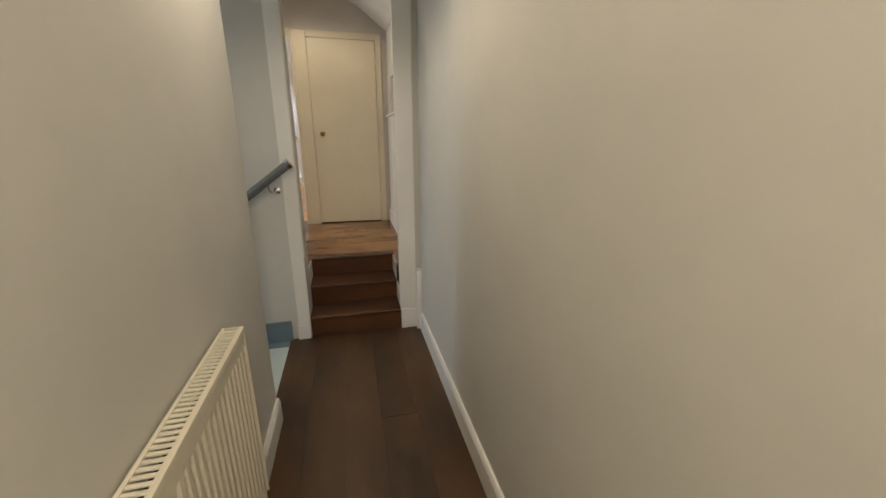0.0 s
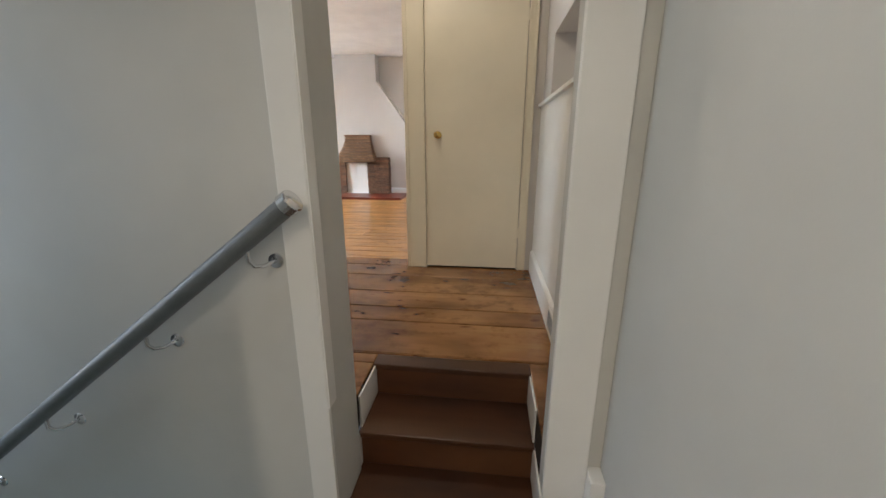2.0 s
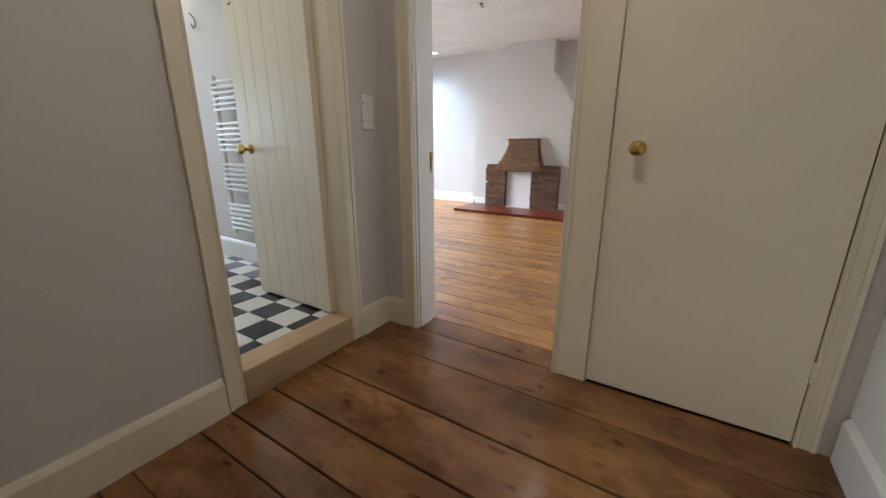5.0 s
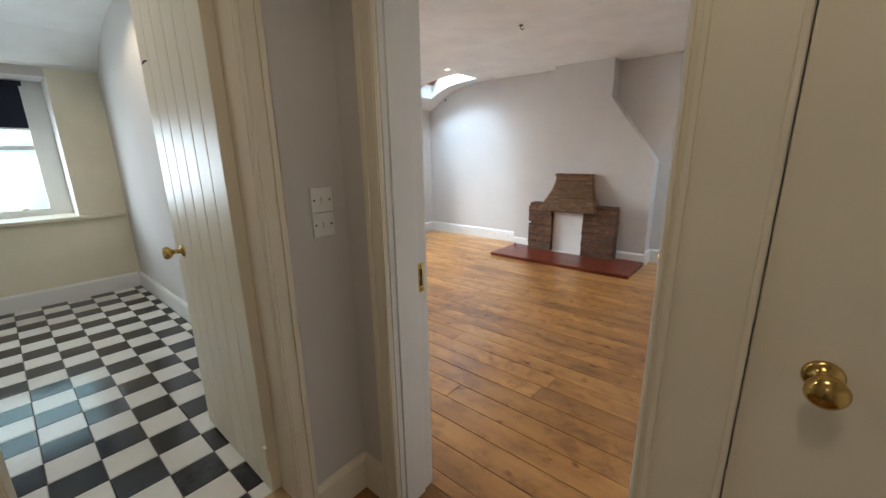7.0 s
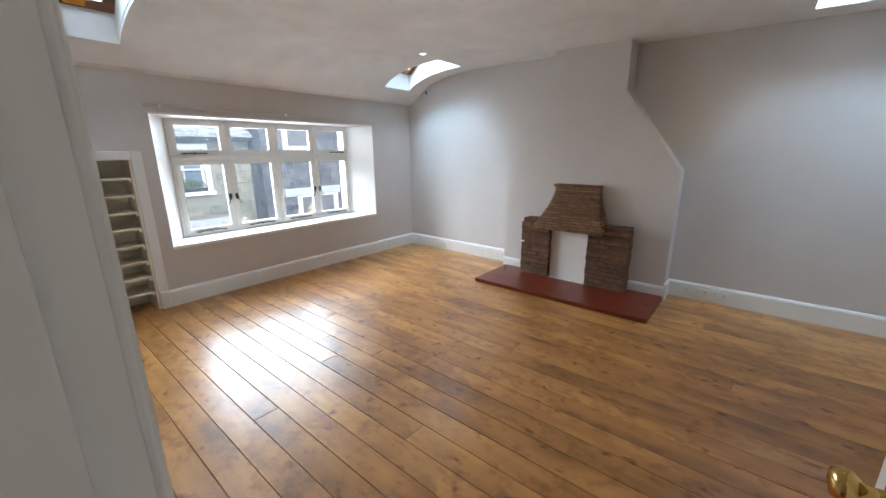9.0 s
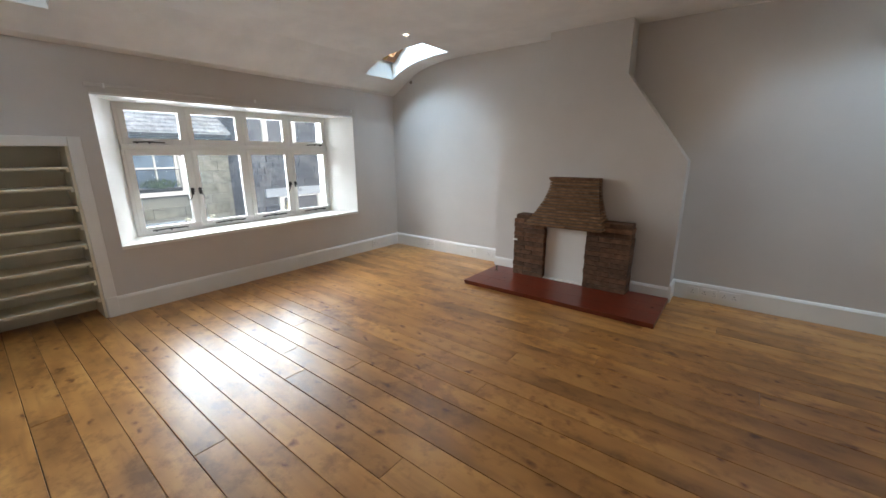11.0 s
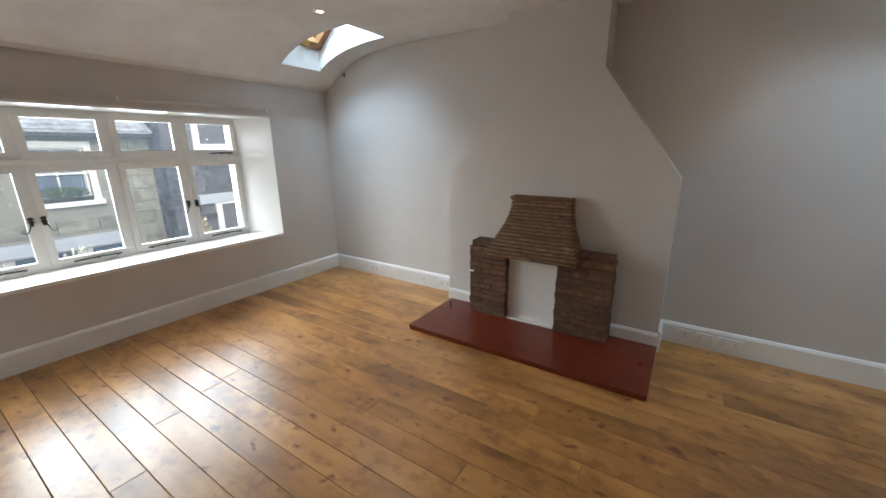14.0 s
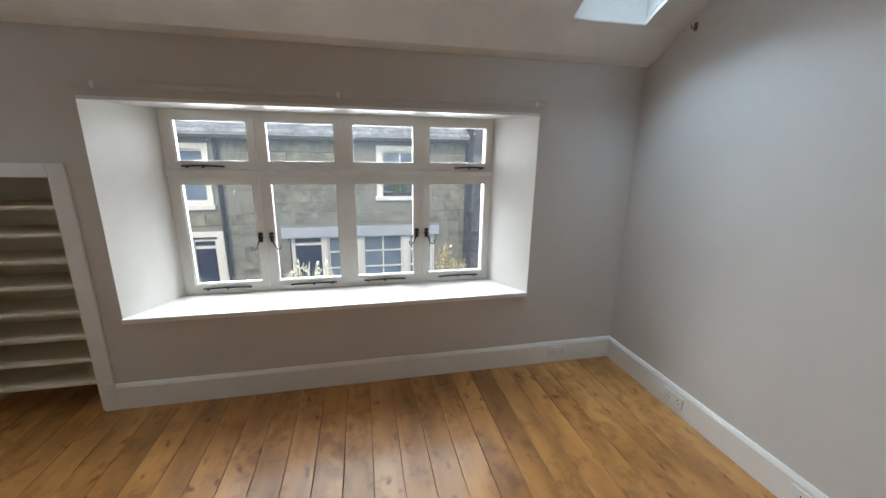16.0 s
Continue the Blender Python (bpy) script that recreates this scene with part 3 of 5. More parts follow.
# three dark steps up to the landing
RISE, GO, Y1 = 0.159, 0.2475, 2.775
stairs = thing("steps", (0.39, 2.99, 0), "three dark brown wooden steps with white side boards", "steps", kind="structure")
for i in range(3):
    y, z = Y1 + GO * i, RISE * i
    part("riser", boxed(0.04, 0.747, y, y + 0.02, z - 0.01, z + RISE - 0.026), M_STEP, stairs)
    if i < 2:
        part("tread", boxed(0.04, 0.747, y - 0.014, y + GO + 0.002, z + RISE - 0.026, z + RISE, bevel=0.006), M_STEP, stairs, "worn dark tread")
        for x0, x1 in ((0.038, 0.047), (0.740, 0.749)):
            part("side_board", boxed(x0, x1, y + 0.012, y + GO, z + RISE, z + RISE + 0.15, bevel=0.003), M_WHITE, stairs, "white painted side board")
part("nosing", boxed(0.033, 0.747, Y1 + 2 * GO - 0.014, 3.344, F - 0.028, F, bevel=0.006), M_STEP, stairs, "dark nosing board")

# stairs going down beside the hall
down = thing("staircase", (-0.6, 2.3, -0.8), "painted stairs going down with blue-grey edges and pale treads", "staircase", kind="structure")
for i in range(9):
    x1 = -0.10 - 0.235 * i
    z = -0.004 - 0.19 * i
    part("tread", boxed(x1 - 0.25, x1, 1.87, 2.765, z - 0.03, z, bevel=0.004), M_BLUE, down, "blue-grey painted tread")
    part("tread_middle", boxed(x1 - 0.252, x1 - 0.001, 1.97, 2.655, z - 0.0315, z + 0.002), M_MINT, down, "pale mint painted middle of the tread")
    part("riser", boxed(x1 - 0.245, x1 - 0.235, 1.87, 2.765, z - 0.19, z - 0.03), M_MINT, down, "pale painted riser")
bm = bmesh.new()
prism(bm, [(-0.083, -0.02), (-0.083, 0.152), (-0.294, 0.152), (-0.294, 0.100), (-2.2, -1.44), (-2.2, -1.66), (-0.335, -0.15)], "y", 2.748, 2.765)
part("wall_string", bm, M_BLUE, down, "blue-grey painted stair string")
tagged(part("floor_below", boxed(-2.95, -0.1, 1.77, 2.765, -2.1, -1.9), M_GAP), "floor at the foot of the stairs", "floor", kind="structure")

# landing: dado panel with ledge below the niche
bm = bmesh.new()
box(bm, EX - 0.012, EX, 2.88, 4.70, F + 0.175, 1.70)
tagged(part("dado_panel", bm, M_WHITE), "white painted lower wall panel", "panel", kind="structure")
tagged(part("dado_ledge", boxed(EX - 0.035, EX + 0.12, 2.884, 4.70, 1.70, 1.722, bevel=0.005), M_WHITE), "white narrow ledge under the niche", "ledge", kind="structure")


# ---- doors ----
def architrave(name, axis, pos, out, a0, a1, z0, z1, w, material, t=0.02, label="cream painted door architrave", left=True, right=True):
    """Moulded frame round an opening. axis is the wall's normal; out is +1 or -1; a0..a1, z0..z1 the opening."""
    bm = bmesh.new()

    def put(u0, u1, v0, v1, d0, d1):
        lo, hi = sorted((pos + out * d0, pos + out * d1))
        if axis == "y":
            box(bm, u0, u1, lo, hi, v0, v1, bevel=0.004)
        else:
            box(bm, lo, hi, u0, u1, v0, v1, bevel=0.004)
    if left:
        put(a0 - w, a0, z0, z1 + w, 0, t * 0.7)
        put(a0 - w, a0 - w * 0.72, z0, z1 + w, t * 0.7, t)
        put(a0 - 0.012, a0 - 0.002, z0, z1, t * 0.7, t * 0.85)
    if right:
        put(a1, a1 + w, z0, z1 + w, 0, t * 0.7)
        put(a1 + w * 0.72, a1 + w, z0, z1 + w, t * 0.7, t)
        put(a1 + 0.002, a1 + 0.012, z0, z1, t * 0.7, t * 0.85)
    put(a0, a1, z1, z1 + w, 0, t * 0.7)
    put(a0, a1, z1 + w * 0.72, z1 + w, t * 0.7, t)
    return tagged(part(name, bm, material), label, "door frame", kind="structure")


def knob(parent, m, label="polished brass door knob"):
    bm = bmesh.new()
    lathe(bm, [(0.027, 0.0), (0.027, 0.003), (0.022, 0.006), (0.010, 0.010), (0.009, 0.034), (0.016, 0.040), (0.0255, 0.050), (0.027, 0.060), (0.022, 0.069), (0.008, 0.073)], 22, m)
    return part("knob", bm, M_BRASS, parent, label, smooth=True)


# flush cupboard door on the landing
architrave("door_frame_cupboard", "y", 4.70, -1, 0.055, 0.777, F, 2.502, 0.062, M_CREAM, left=False)
bm = boxed(-0.10, 0.053, 4.682, 4.70, F, 2.56, bevel=0.004)
for x0, x1, y0 in ((-0.099, -0.091, 4.677), (-0.082, -0.070, 4.674), (0.042, 0.053, 4.678)):
    box(bm, x0, x1, y0, 4.6822, F, 2.556, bevel=0.0025)
tagged(part("trim_between_doors", bm, M_CREAM), "broad cream board between the two doors", "trim", kind="structure")
d1 = thing("door_1", (0.06, 4.70, F), "closed flush cream cupboard door with a brass knob", "door", kind="structure")
part("leaf", boxed(0.0565, 0.773, 4.693, 4.735, F + 0.012, 2.498, bevel=0.003), M_CREAM, d1)
knob(d1, pose(0.152, 4.693, 1.513, 90, 0, 0))
tagged(part("cupboard_back", boxed(0.055, 0.777, 4.76, 4.80, F, 2.50), M_DARK), "dark closed cupboard interior", "cupboard", kind="structure")
for z in (0.74, 2.25):
    part("hinge", boxed(0.770, 0.782, 4.683, 4.693, z, z + 0.075, bevel=0.002), M_CREAM, d1, "painted butt hinge")

# living room doorway: jambs, stop and strike plate
jl = bmesh.new()
box(jl, -0.917, -0.900, 4.70, SY + 0.002, F, 2.487)
box(jl, -0.100, -0.083, 4.70, SY + 0.002, F, 2.487)
box(jl, -0.900, -0.100, 4.70, SY + 0.002, 2.487, 2.504)
box(jl, -0.900, -0.890, 4.72, 4.825, F, 2.487, bevel=0.003)
box(jl, -0.110, -0.100, 4.725, 4.845, F, 2.487, bevel=0.003)
tagged(part("door_lining_living", jl, M_WHITE), "white painted door lining with a stop", "door frame", kind="structure")
architrave("door_frame_living", "y", 4.70, -1, -0.905, -0.095, F, 2.487, 0.085, M_CREAM, right=False)
architrave("door_frame_living_inside", "y", SY, 1, -0.905, -0.095, F, 2.487, 0.07, M_WHITE, label="white painted door architrave")
sp = thing("strike_plate", (-0.899, 4.868, 1.43), "brass strike plate let into the door lining", "strike plate")
part("plate", slab([-0.9015, -0.8985], [4.831, 4.840, 4.854, 4.863], [1.375, 1.398, 1.465, 1.488], [(-1, 0, 4.840, 4.854, 1.398, 1.465)]), M_BRASS, sp)
part("pocket", boxed(-0.9005, -0.8993, 4.840, 4.854, 1.398, 1.465), M_DARK, sp, "dark latch hole")
for z in (1.386, 1.477):
    bm = bmesh.new()
    lathe(bm, [(0.004, 0), (0.003, 0.0012)], 10, pose(-0.8985, 4.847, z, 0, 90, 0))
    part("screw", bm, M_DARK, sp)


def panelled_door():
    d = thing("door_3", (-0.098, 4.88, F), "white panelled living room door standing open", "door", kind="structure")
    W, H, T = 0.765, 2.0, 0.042
    rails = [(0.0, 0.2), (0.83, 1.0), (1.88, 2.0)]
    for y0, y1 in ((0, 0.115), (W - 0.115, W)):
        part("stile", boxed(0, T, y0, y1, 0.008, H, bevel=0.002), M_WHITE, d)
    for z0, z1 in rails:
        part("rail", boxed(0.0005, T - 0.0005, 0.115, W - 0.115, max(z0, 0.008), z1, bevel=0.002), M_WHITE, d)
    for z0, z1 in ((0.2, 0.83), (1.0, 1.88)):
        part("panel", boxed(0.014, T - 0.014, 0.112, W - 0.112, z0, z1), M_WHITE, d)
        for xa, xb in ((0.002, 0.014), (T - 0.014, T - 0.002)):
            for a, b, c, e in ((0.115, 0.135, z0, z1), (W - 0.135, W - 0.115, z0, z1), (0.135, W - 0.135, z0, z0 + 0.02), (0.135, W - 0.135, z1 - 0.02, z1)):
                part("moulding", boxed(xa, xb, a, b, c, e, bevel=0.004), M_WHITE, d)
    knob(d, pose(0, W - 0.062, 0.985, 0, -90, 0))
    knob(d, pose(T, W - 0.062, 0.985, 0, 90, 0))
    for o in d.children:
        o.matrix_parent_inverse = Matrix()
    d.matrix_basis = pose(-0.100, 4.885, F, 0, 0, 7.0)
    return d


panelled_door()

# bathroom doorway, sill and plank door
bf = bmesh.new()
box(bf, -1.252, -1.125, 3.762, 3.772, BF, 2.56)
box(bf, -1.252, -1.125, 4.384, 4.394, BF, 2.56)
box(bf, -1.252, -1.125, 3.772, 4.384, 2.55, 2.562)
tagged(part("door_lining_bathroom", bf, M_CREAM), "cream painted door lining", "door frame", kind="structure")
architrave("door_frame_bathroom", "x", -1.127, 1, 3.77, 4.386, F, 2.56, 0.075, M_CREAM)
tagged(part("threshold", boxed(-1.252, -1.112, 3.772, 4.384, F, BF + 0.004, bevel=0.006), M_SILLWOOD), "bare wooden threshold step into the bathroom", "threshold", kind="structure")
d2 = thing("door_2", (-1.235, 4.37, BF), "open cream tongue-and-groove bathroom door with brass knob", "door", kind="structure")
for i in range(6):
    x = -1.235 - 0.108 * i
    part("plank", boxed(x - 0.1075, x, 4.345, 4.385, BF + 0.012, 2.53, bevel=0.004), M_CREAM, d2)
knob(d2, pose(-1.79, 4.345, 1.505, 90, 0, 0))
bm = bmesh.new()
box(bm, -1.245, -1.225, 4.335, 4.346, 0.74, 0.84, bevel=0.003)
part("hinge", bm, M_CREAM, d2, "painted butt hinge")
tube("door_hook", [(-1.80, 4.345, 2.235), (-1.80, 4.335, 2.232), (-1.80, 4.33, 2.222)], 0.003, M_BLACKIRON, d2, "small dark hook")


# ---- living room window ----
def casement(parent, y0, y1, z0, z1, name, knob_side=None, stay=None):
    """One light: a rebated sash round a pane, y0..y1 and z0..z1 being the glass."""
    b = 0.0435
    XA, XB = -5.165, -5.120
    s = part(name, slab([XA, XB], [y0 - b, y0, y1, y1 + b], [z0 - b, z0, z1, z1 + b], [(-6, -5, y0, y1, z0, z1)]), M_WHITE, parent, "white painted sash")
    part("glazing_bead", slab([-5.158, -5.128], [y0, y0 + 0.008, y1 - 0.008, y1], [z0, z0 + 0.008, z1 - 0.008, z1], [(-6, -5, y0 + 0.008, y1 - 0.008, z0 + 0.008, z1 - 0.008)]), M_WHITE, s)
    p = part("pane", boxed(-5.146, -5.142, y0 + 0.004, y1 - 0.004, z0 + 0.004, z1 - 0.004), M_GLASS, s, "clear glass pane")
    p.visible_shadow = False
    if knob_side:
        yk = y1 + 0.018 if knob_side > 0 else y0 - 0.018
        zc = 1.475
        bm = bmesh.new()
        box(bm, -5.120, -5.112, yk - 0.012, yk + 0.012, zc - 0.035, zc + 0.035, bevel=0.003)
        rod(bm, (-5.114, yk, zc + 0.012), (-5.092, yk, zc + 0.012), 0.009)
        box(bm, -5.112, -5.105, yk - 0.020, yk + 0.020, zc + 0.018, zc + 0.028, bevel=0.002)
        box(bm, -5.112, -5.105, yk - 0.020, yk + 0.020, zc - 0.006, zc + 0.004, bevel=0.002)
        part("fastener_plate", bm, M_BLACKIRON, s, "black iron fastener")
        k = -knob_side
        tube("fastener_curl", [(-5.095, yk, zc + 0.012), (-5.092, yk + 0.012 * k, zc - 0.03), (-5.092, yk + 0.024 * k, zc - 0.065), (-5.092, yk + 0.04 * k, zc - 0.085),
                               (-5.092, yk + 0.056 * k, zc - 0.082), (-5.092, yk + 0.06 * k, zc - 0.066), (-5.092, yk + 0.05 * k, zc - 0.060)], 0.0045, M_BLACKIRON, s, "curled iron handle")
    if stay:
        a, c = stay
        zb = z0 - b * 0.6
        st = tube("stay_bar", [(-5.108, a, zb), (-5.104, (a + c) / 2, zb + 0.004), (-5.108, c, zb - 0.002)], 0.006, M_BLACKIRON, s, "black iron window stay")
        bm = bmesh.new()
        for y in (a + 0.03 * (1 if c > a else -1), (a + c) / 2):
            box(bm, -5.120, -5.100, y - 0.006, y + 0.006, zb - 0.012, zb + 0.004, bevel=0.002)
        part("stay_peg", bm, M_BLACKIRON, s)


YS = [(6.160, 6.595), (6.703, 7.147), (7.262, 7.695), (7.805, 8.245)]
win = thing("window_1", (-5.13, 7.19, 1.08), "wide white timber window of eight lights with black iron stays", "window", kind="structure")
holes = [(-6, -5, a - 0.042, b + 0.042, z0 - 0.042, z1 + 0.042) for a, b in YS for z0, z1 in ((1.145, 1.847), (1.987, 2.250))]
part("window_frame", slab([-5.20, -5.128], [6.09, 8.29] + [v for h in holes for v in h[2:4]], [1.062, 2.318] + [v for h in holes for v in h[4:6]], holes), M_WHITE, win, "white painted frame with mullions")
part("transom_rail", boxed(-5.128, -5.098, 6.09, 8.29, 1.895, 1.940, bevel=0.008), M_WHITE, win, "projecting transom rail")
for i, (a, b) in enumerate(YS):
    casement(win, a, b, 1.145, 1.847, "casement", knob_side=1 if i in (0, 2) else -1, stay=(a + 0.05, a + 0.36) if i in (0, 2) else (b - 0.04, b - 0.36))
    casement(win, a, b, 1.987, 2.250, "top_light", stay=(a + 0.03, a + 0.28) if i == 0 else ((b - 0.02, b - 0.25) if i == 3 else None))
for pts in ([(-4.768, 5.885), (-5.16, 6.10), (-5.30, 6.10), (-5.30, 5.885)], [(-4.768, 8.485), (-5.16, 8.272), (-5.30, 8.272), (-5.30, 8.485)]):
    bm = bmesh.new()
    prism(bm, pts, "z", 1.05, 2.33)
    part("reveal", bm, M_WHITE, win, "white splayed reveal")
part("reveal_head", boxed(-5.30, -4.768, 5.885, 8.485, 2.312, 2.33), M_WHITE, win, "white window head")
bm = bmesh.new()
prism(bm, [(-4.752, 5.886), (-4.752, 8.480), (-4.77, 8.480), (-5.16, 8.29), (-5.20, 8.29), (-5.20, 6.09), (-5.16, 6.09), (-4.77, 5.886)], "z", 1.046, 1.074)
part("window_sill", bm, M_WHITE, win, "deep white painted sill")

rail = thing("curtain_rail", (-4.75, 7.2, 2.39), "thin grey-painted curtain batten above the window", "curtain rail")
part("batten", boxed(WX, WX + 0.018, 5.86, 8.53, 2.372, 2.398, bevel=0.004), M_WALL, rail)
for y in (5.98, 7.2, 8.45):
    part("bracket", boxed(WX + 0.018, WX + 0.03, y - 0.008, y + 0.008, 2.366, 2.40, bevel=0.003), M_PLASTIC, rail)

# ---- built-in bookcase beside the window ----
bk = thing("bookcase", (-4.95, 5.33, F), "white built-in bookcase of empty narrow shelves in a recess", "bookcase", kind="structure")
part("back", boxed(-5.098, -5.086, 4.972, 5.693, F, 1.91), M_CREAMWALL, bk)
for y0, y1 in ((4.972, 4.99), (5.675, 5.693)):
    part("side", boxed(-5.086, -4.772, y0, y1, F, 1.91), M_CREAM, bk)
for z in (0.640, 0.795, 0.952, 1.110, 1.272, 1.425, 1.580, 1.735):
    part("shelf", boxed(-5.085, -4.80, 4.992, 5.673, z, z + 0.020, bevel=0.003), M_CREAM, bk, "white painted shelf")
    part("bearer", boxed(-5.07, -4.80, 5.655, 5.675, z - 0.022, z - 0.001, bevel=0.003), M_CREAM, bk)
part("frame_side", boxed(WX, WX + 0.022, 5.693, 5.775, F + 0.175, 1.985, bevel=0.005), M_WHITE, bk, "white face frame")
part("plinth", boxed(WX, WX + 0.028, 5.700, 5.776, F, F + 0.175, bevel=0.004), M_WHITE, bk, "white plinth block")
part("frame_side", boxed(WX, WX + 0.022, 4.905, 4.975, F, 1.985, bevel=0.005), M_WHITE, bk, "white face frame")
part("frame_head", boxed(WX, WX + 0.021, 4.975, 5.693, 1.910, 1.985, bevel=0.005), M_WHITE, bk, "white face frame")

# ---- fireplace ----
hearth = thing("hearth", (-1.91, 8.65, F), "low hearth of red painted tiles with a rounded edge", "hearth")
HX = [-2.825 + i * (1.829 / 9) for i in range(10)]
part("slab", boxed(-2.825, -0.996, 8.298, 9.012, F - 0.01, 0.505, bevel=0.006), M_HEARTH, hearth, "dark red painted base")
for i in range(9):
    for y0, y1 in ((8.290, 8.523), (8.524, 8.757), (8.758, 8.992)):
        part("tile", boxed(HX[i] + 0.0001, HX[i + 1] - 0.0001, y0, y1, 0.500, 0.5200 + random.uniform(-0.0003, 0.0003), bevel=0.0015), M_HEARTH, hearth)

fire = thing("fireplace", (-1.91, 8.85, 0.535), "brown brick fireplace with a flared tiled hood and boarded opening", "fireplace")


def bricks(x0, x1, y0, y1, z0, z1, courses):
    """A pier of thin bricks, each its own piece, set unevenly round a dark mortar core."""
    part("core", boxed(x0 + 0.010, x1 - 0.010, y0 + 0.010, y1, z0, z1 - 0.004), M_MORTAR, fire, "dark mortar core")
    h = (z1 - z0) / courses
    for k in range(courses):
        cut = x0 + (x1 - x0) * ((0.62 if k % 2 else 0.34) + random.uniform(-0.05, 0.05))
        for a, b in ((x0, cut - 0.002), (cut + 0.002, x1)):
            j = [random.uniform(-0.005, 0.005) for _ in range(4)]
            part("brick", boxed(a + (j[0] if a == x0 else 0), b + (j[1] if b == x1 else 0), y0 + j[2], y1, z0 + h * k + 0.0022, z0 + h * (k + 1) - 0.0022 + j[3] * 0.3, bevel=0.005), M_BRICK, fire)


bricks(-2.528, -2.178, 8.832, 9.011, 0.5200, 1.150, 13)
bricks(-1.745, -1.335, 8.832, 9.011, 0.5200, 1.150, 13)
for a, b in ((-2.516, -2.34), (-2.338, -2.19), (-1.735, -1.54), (-1.538, -1.343)):
    part("capping_tile", boxed(a, b, 8.850, 9.011, 1.150, 1.195 + random.uniform(-0.004, 0.003), bevel=0.006), M_BRICK, fire, "reddish capping tile")
NC = 17
for k in range(NC):
    u = k / (NC - 1)
    h = 0.470 / NC
    zz = 1.108 + h * k
    flare = (1 - u) ** 1.7
    xl, xr = -2.172 - 0.185 * flare - 0.006, -1.690 + 0.115 * flare + 0.006
    yf = 8.905 - 0.175 * flare
    cuts = [xl, xl + (xr - xl) * random.uniform(0.3, 0.7), xr]
    for a, b in zip(cuts, cuts[1:]):
        j = random.uniform(-0.003, 0.003)
        part("hood_tile", boxed(a + 0.0004 + j * 0.5, b - 0.0004, yf + j, 9.011, zz + 0.008, zz + h - 0.001, bevel=0.0055), M_TILEBRICK, fire)
    part("mortar_bed", boxed(xl + 0.016, xr - 0.016, yf + 0.016, 9.010, zz + 0.0002, zz + h - 0.0002), M_MORTAR, fire, "dark mortar")
part("hood_top", boxed(-2.184, -1.686, 8.882, 9.011, 1.5775, 1.602, bevel=0.006), M_BRICK, fire, "reddish top tile")
part("lintel", boxed(-2.19, -1.735, 8.86, 9.011, 1.092, 1.110, bevel=0.003), M_MORTAR, fire)
part("fire_board", boxed(-2.178, -1.745, 8.895, 8.915, 0.5200, 1.10, bevel=0.002), M_WHITE, fire, "white board closing the opening")
part("board_batten", boxed(-2.186, -1.738, 8.850, 8.895, 0.5200, 0.532, bevel=0.003), M_WHITE, fire, "white batten at the foot")
part("paint_splash", boxed(-2.535, -2.485, 8.822, 8.83, 0.905, 0.925, bevel=0.003), M_WHITE, fire, "white paint splash")
hook = thing("gas_tap", (-2.72, 8.80, 0.5200), "small dark capped gas pipe on the hearth", "pipe")
bm = bmesh.new()
lathe(bm, [(0.014, 0), (0.014, 0.006), (0.008, 0.008), (0.008, 0.045), (0.011, 0.046), (0.011, 0.058)], 14, pose(-2.72, 8.80, 0.5200))
part("pipe", bm, M_MORTAR, hook, smooth=True)


# ---- small fittings of the living room ----
def socket(at, face, wide=0.146, switch=True, label="white double socket set in the skirting board"):
    """Wall plate with socket holes; face is the outward normal, '-y', '+x' or '-x'."""
    s = thing("socket", (0, 0, 0), label, "socket", "sockets along the skirting")
    w, h = wide / 2, 0.043
    part("plate", boxed(-w, w, -0.008, 0, -h, h, bevel=0.003), M_PLASTIC, s)
    for x in ((-0.036, 0.036) if wide > 0.1 else (0,)):
        bm = bmesh.new()
        box(bm, x - 0.003, x + 0.003, -0.0088, -0.0078, 0.006, 0.014)
        box(bm, x - 0.014, x - 0.007, -0.0088, -0.0078, -0.014, -0.010)
        box(bm, x + 0.007, x + 0.014, -0.0088, -0.0078, -0.014, -0.010)
        part("pin_holes", bm, M_DARK, s, "dark pin holes")
        if switch:
            part("rocker", boxed(x + 0.016, x + 0.026, -0.011, -0.0075, 0.012, 0.028, bevel=0.001), M_PLASTIC, s)
    for o in s.children:
        o.matrix_parent_inverse = Matrix()
    s.matrix_basis = pose(*at, 0, 0, {"-y": 0, "+x": 90, "-x": -90}[face])
    return s


ZS = F + 0.088
socket((-4.07, NY - 0.022, ZS), "-y", 0.15)
socket((-3.33, NY - 0.022, ZS), "-y", 0.09, label="white single socket set in the skirting board")
socket((-3.05, NY - 0.022, ZS), "-y", 0.17, switch=False, label="white blank plate set in the skirting board")
socket((-0.83, NY - 0.022, ZS), "-y", 0.09, label="white single socket set in the skirting board")
socket((-0.70, NY - 0.022, ZS), "-y", 0.12)
socket((-0.55, NY - 0.022, ZS), "-y", 0.15, switch=False, label="white blank plate set in the skirting board")
socket((WX + 0.022, 8.77, ZS), "+x", 0.15, label="grey-white double socket in the skirting below the window")
socket((EX - 0.022, 8.50, ZS), "-x", 0.10)
cab = thing("cable_stub", (EX - 0.03, 8.33, F + 0.06), "short dark cable end sticking out of the skirting", "cable")
tube("cable", [(EX - 0.022, 8.33, F + 0.13), (EX - 0.05, 8.325, F + 0.125), (EX - 0.062, 8.32, F + 0.10), (EX - 0.06, 8.31, F + 0.055)], 0.006, M_DARK, cab)

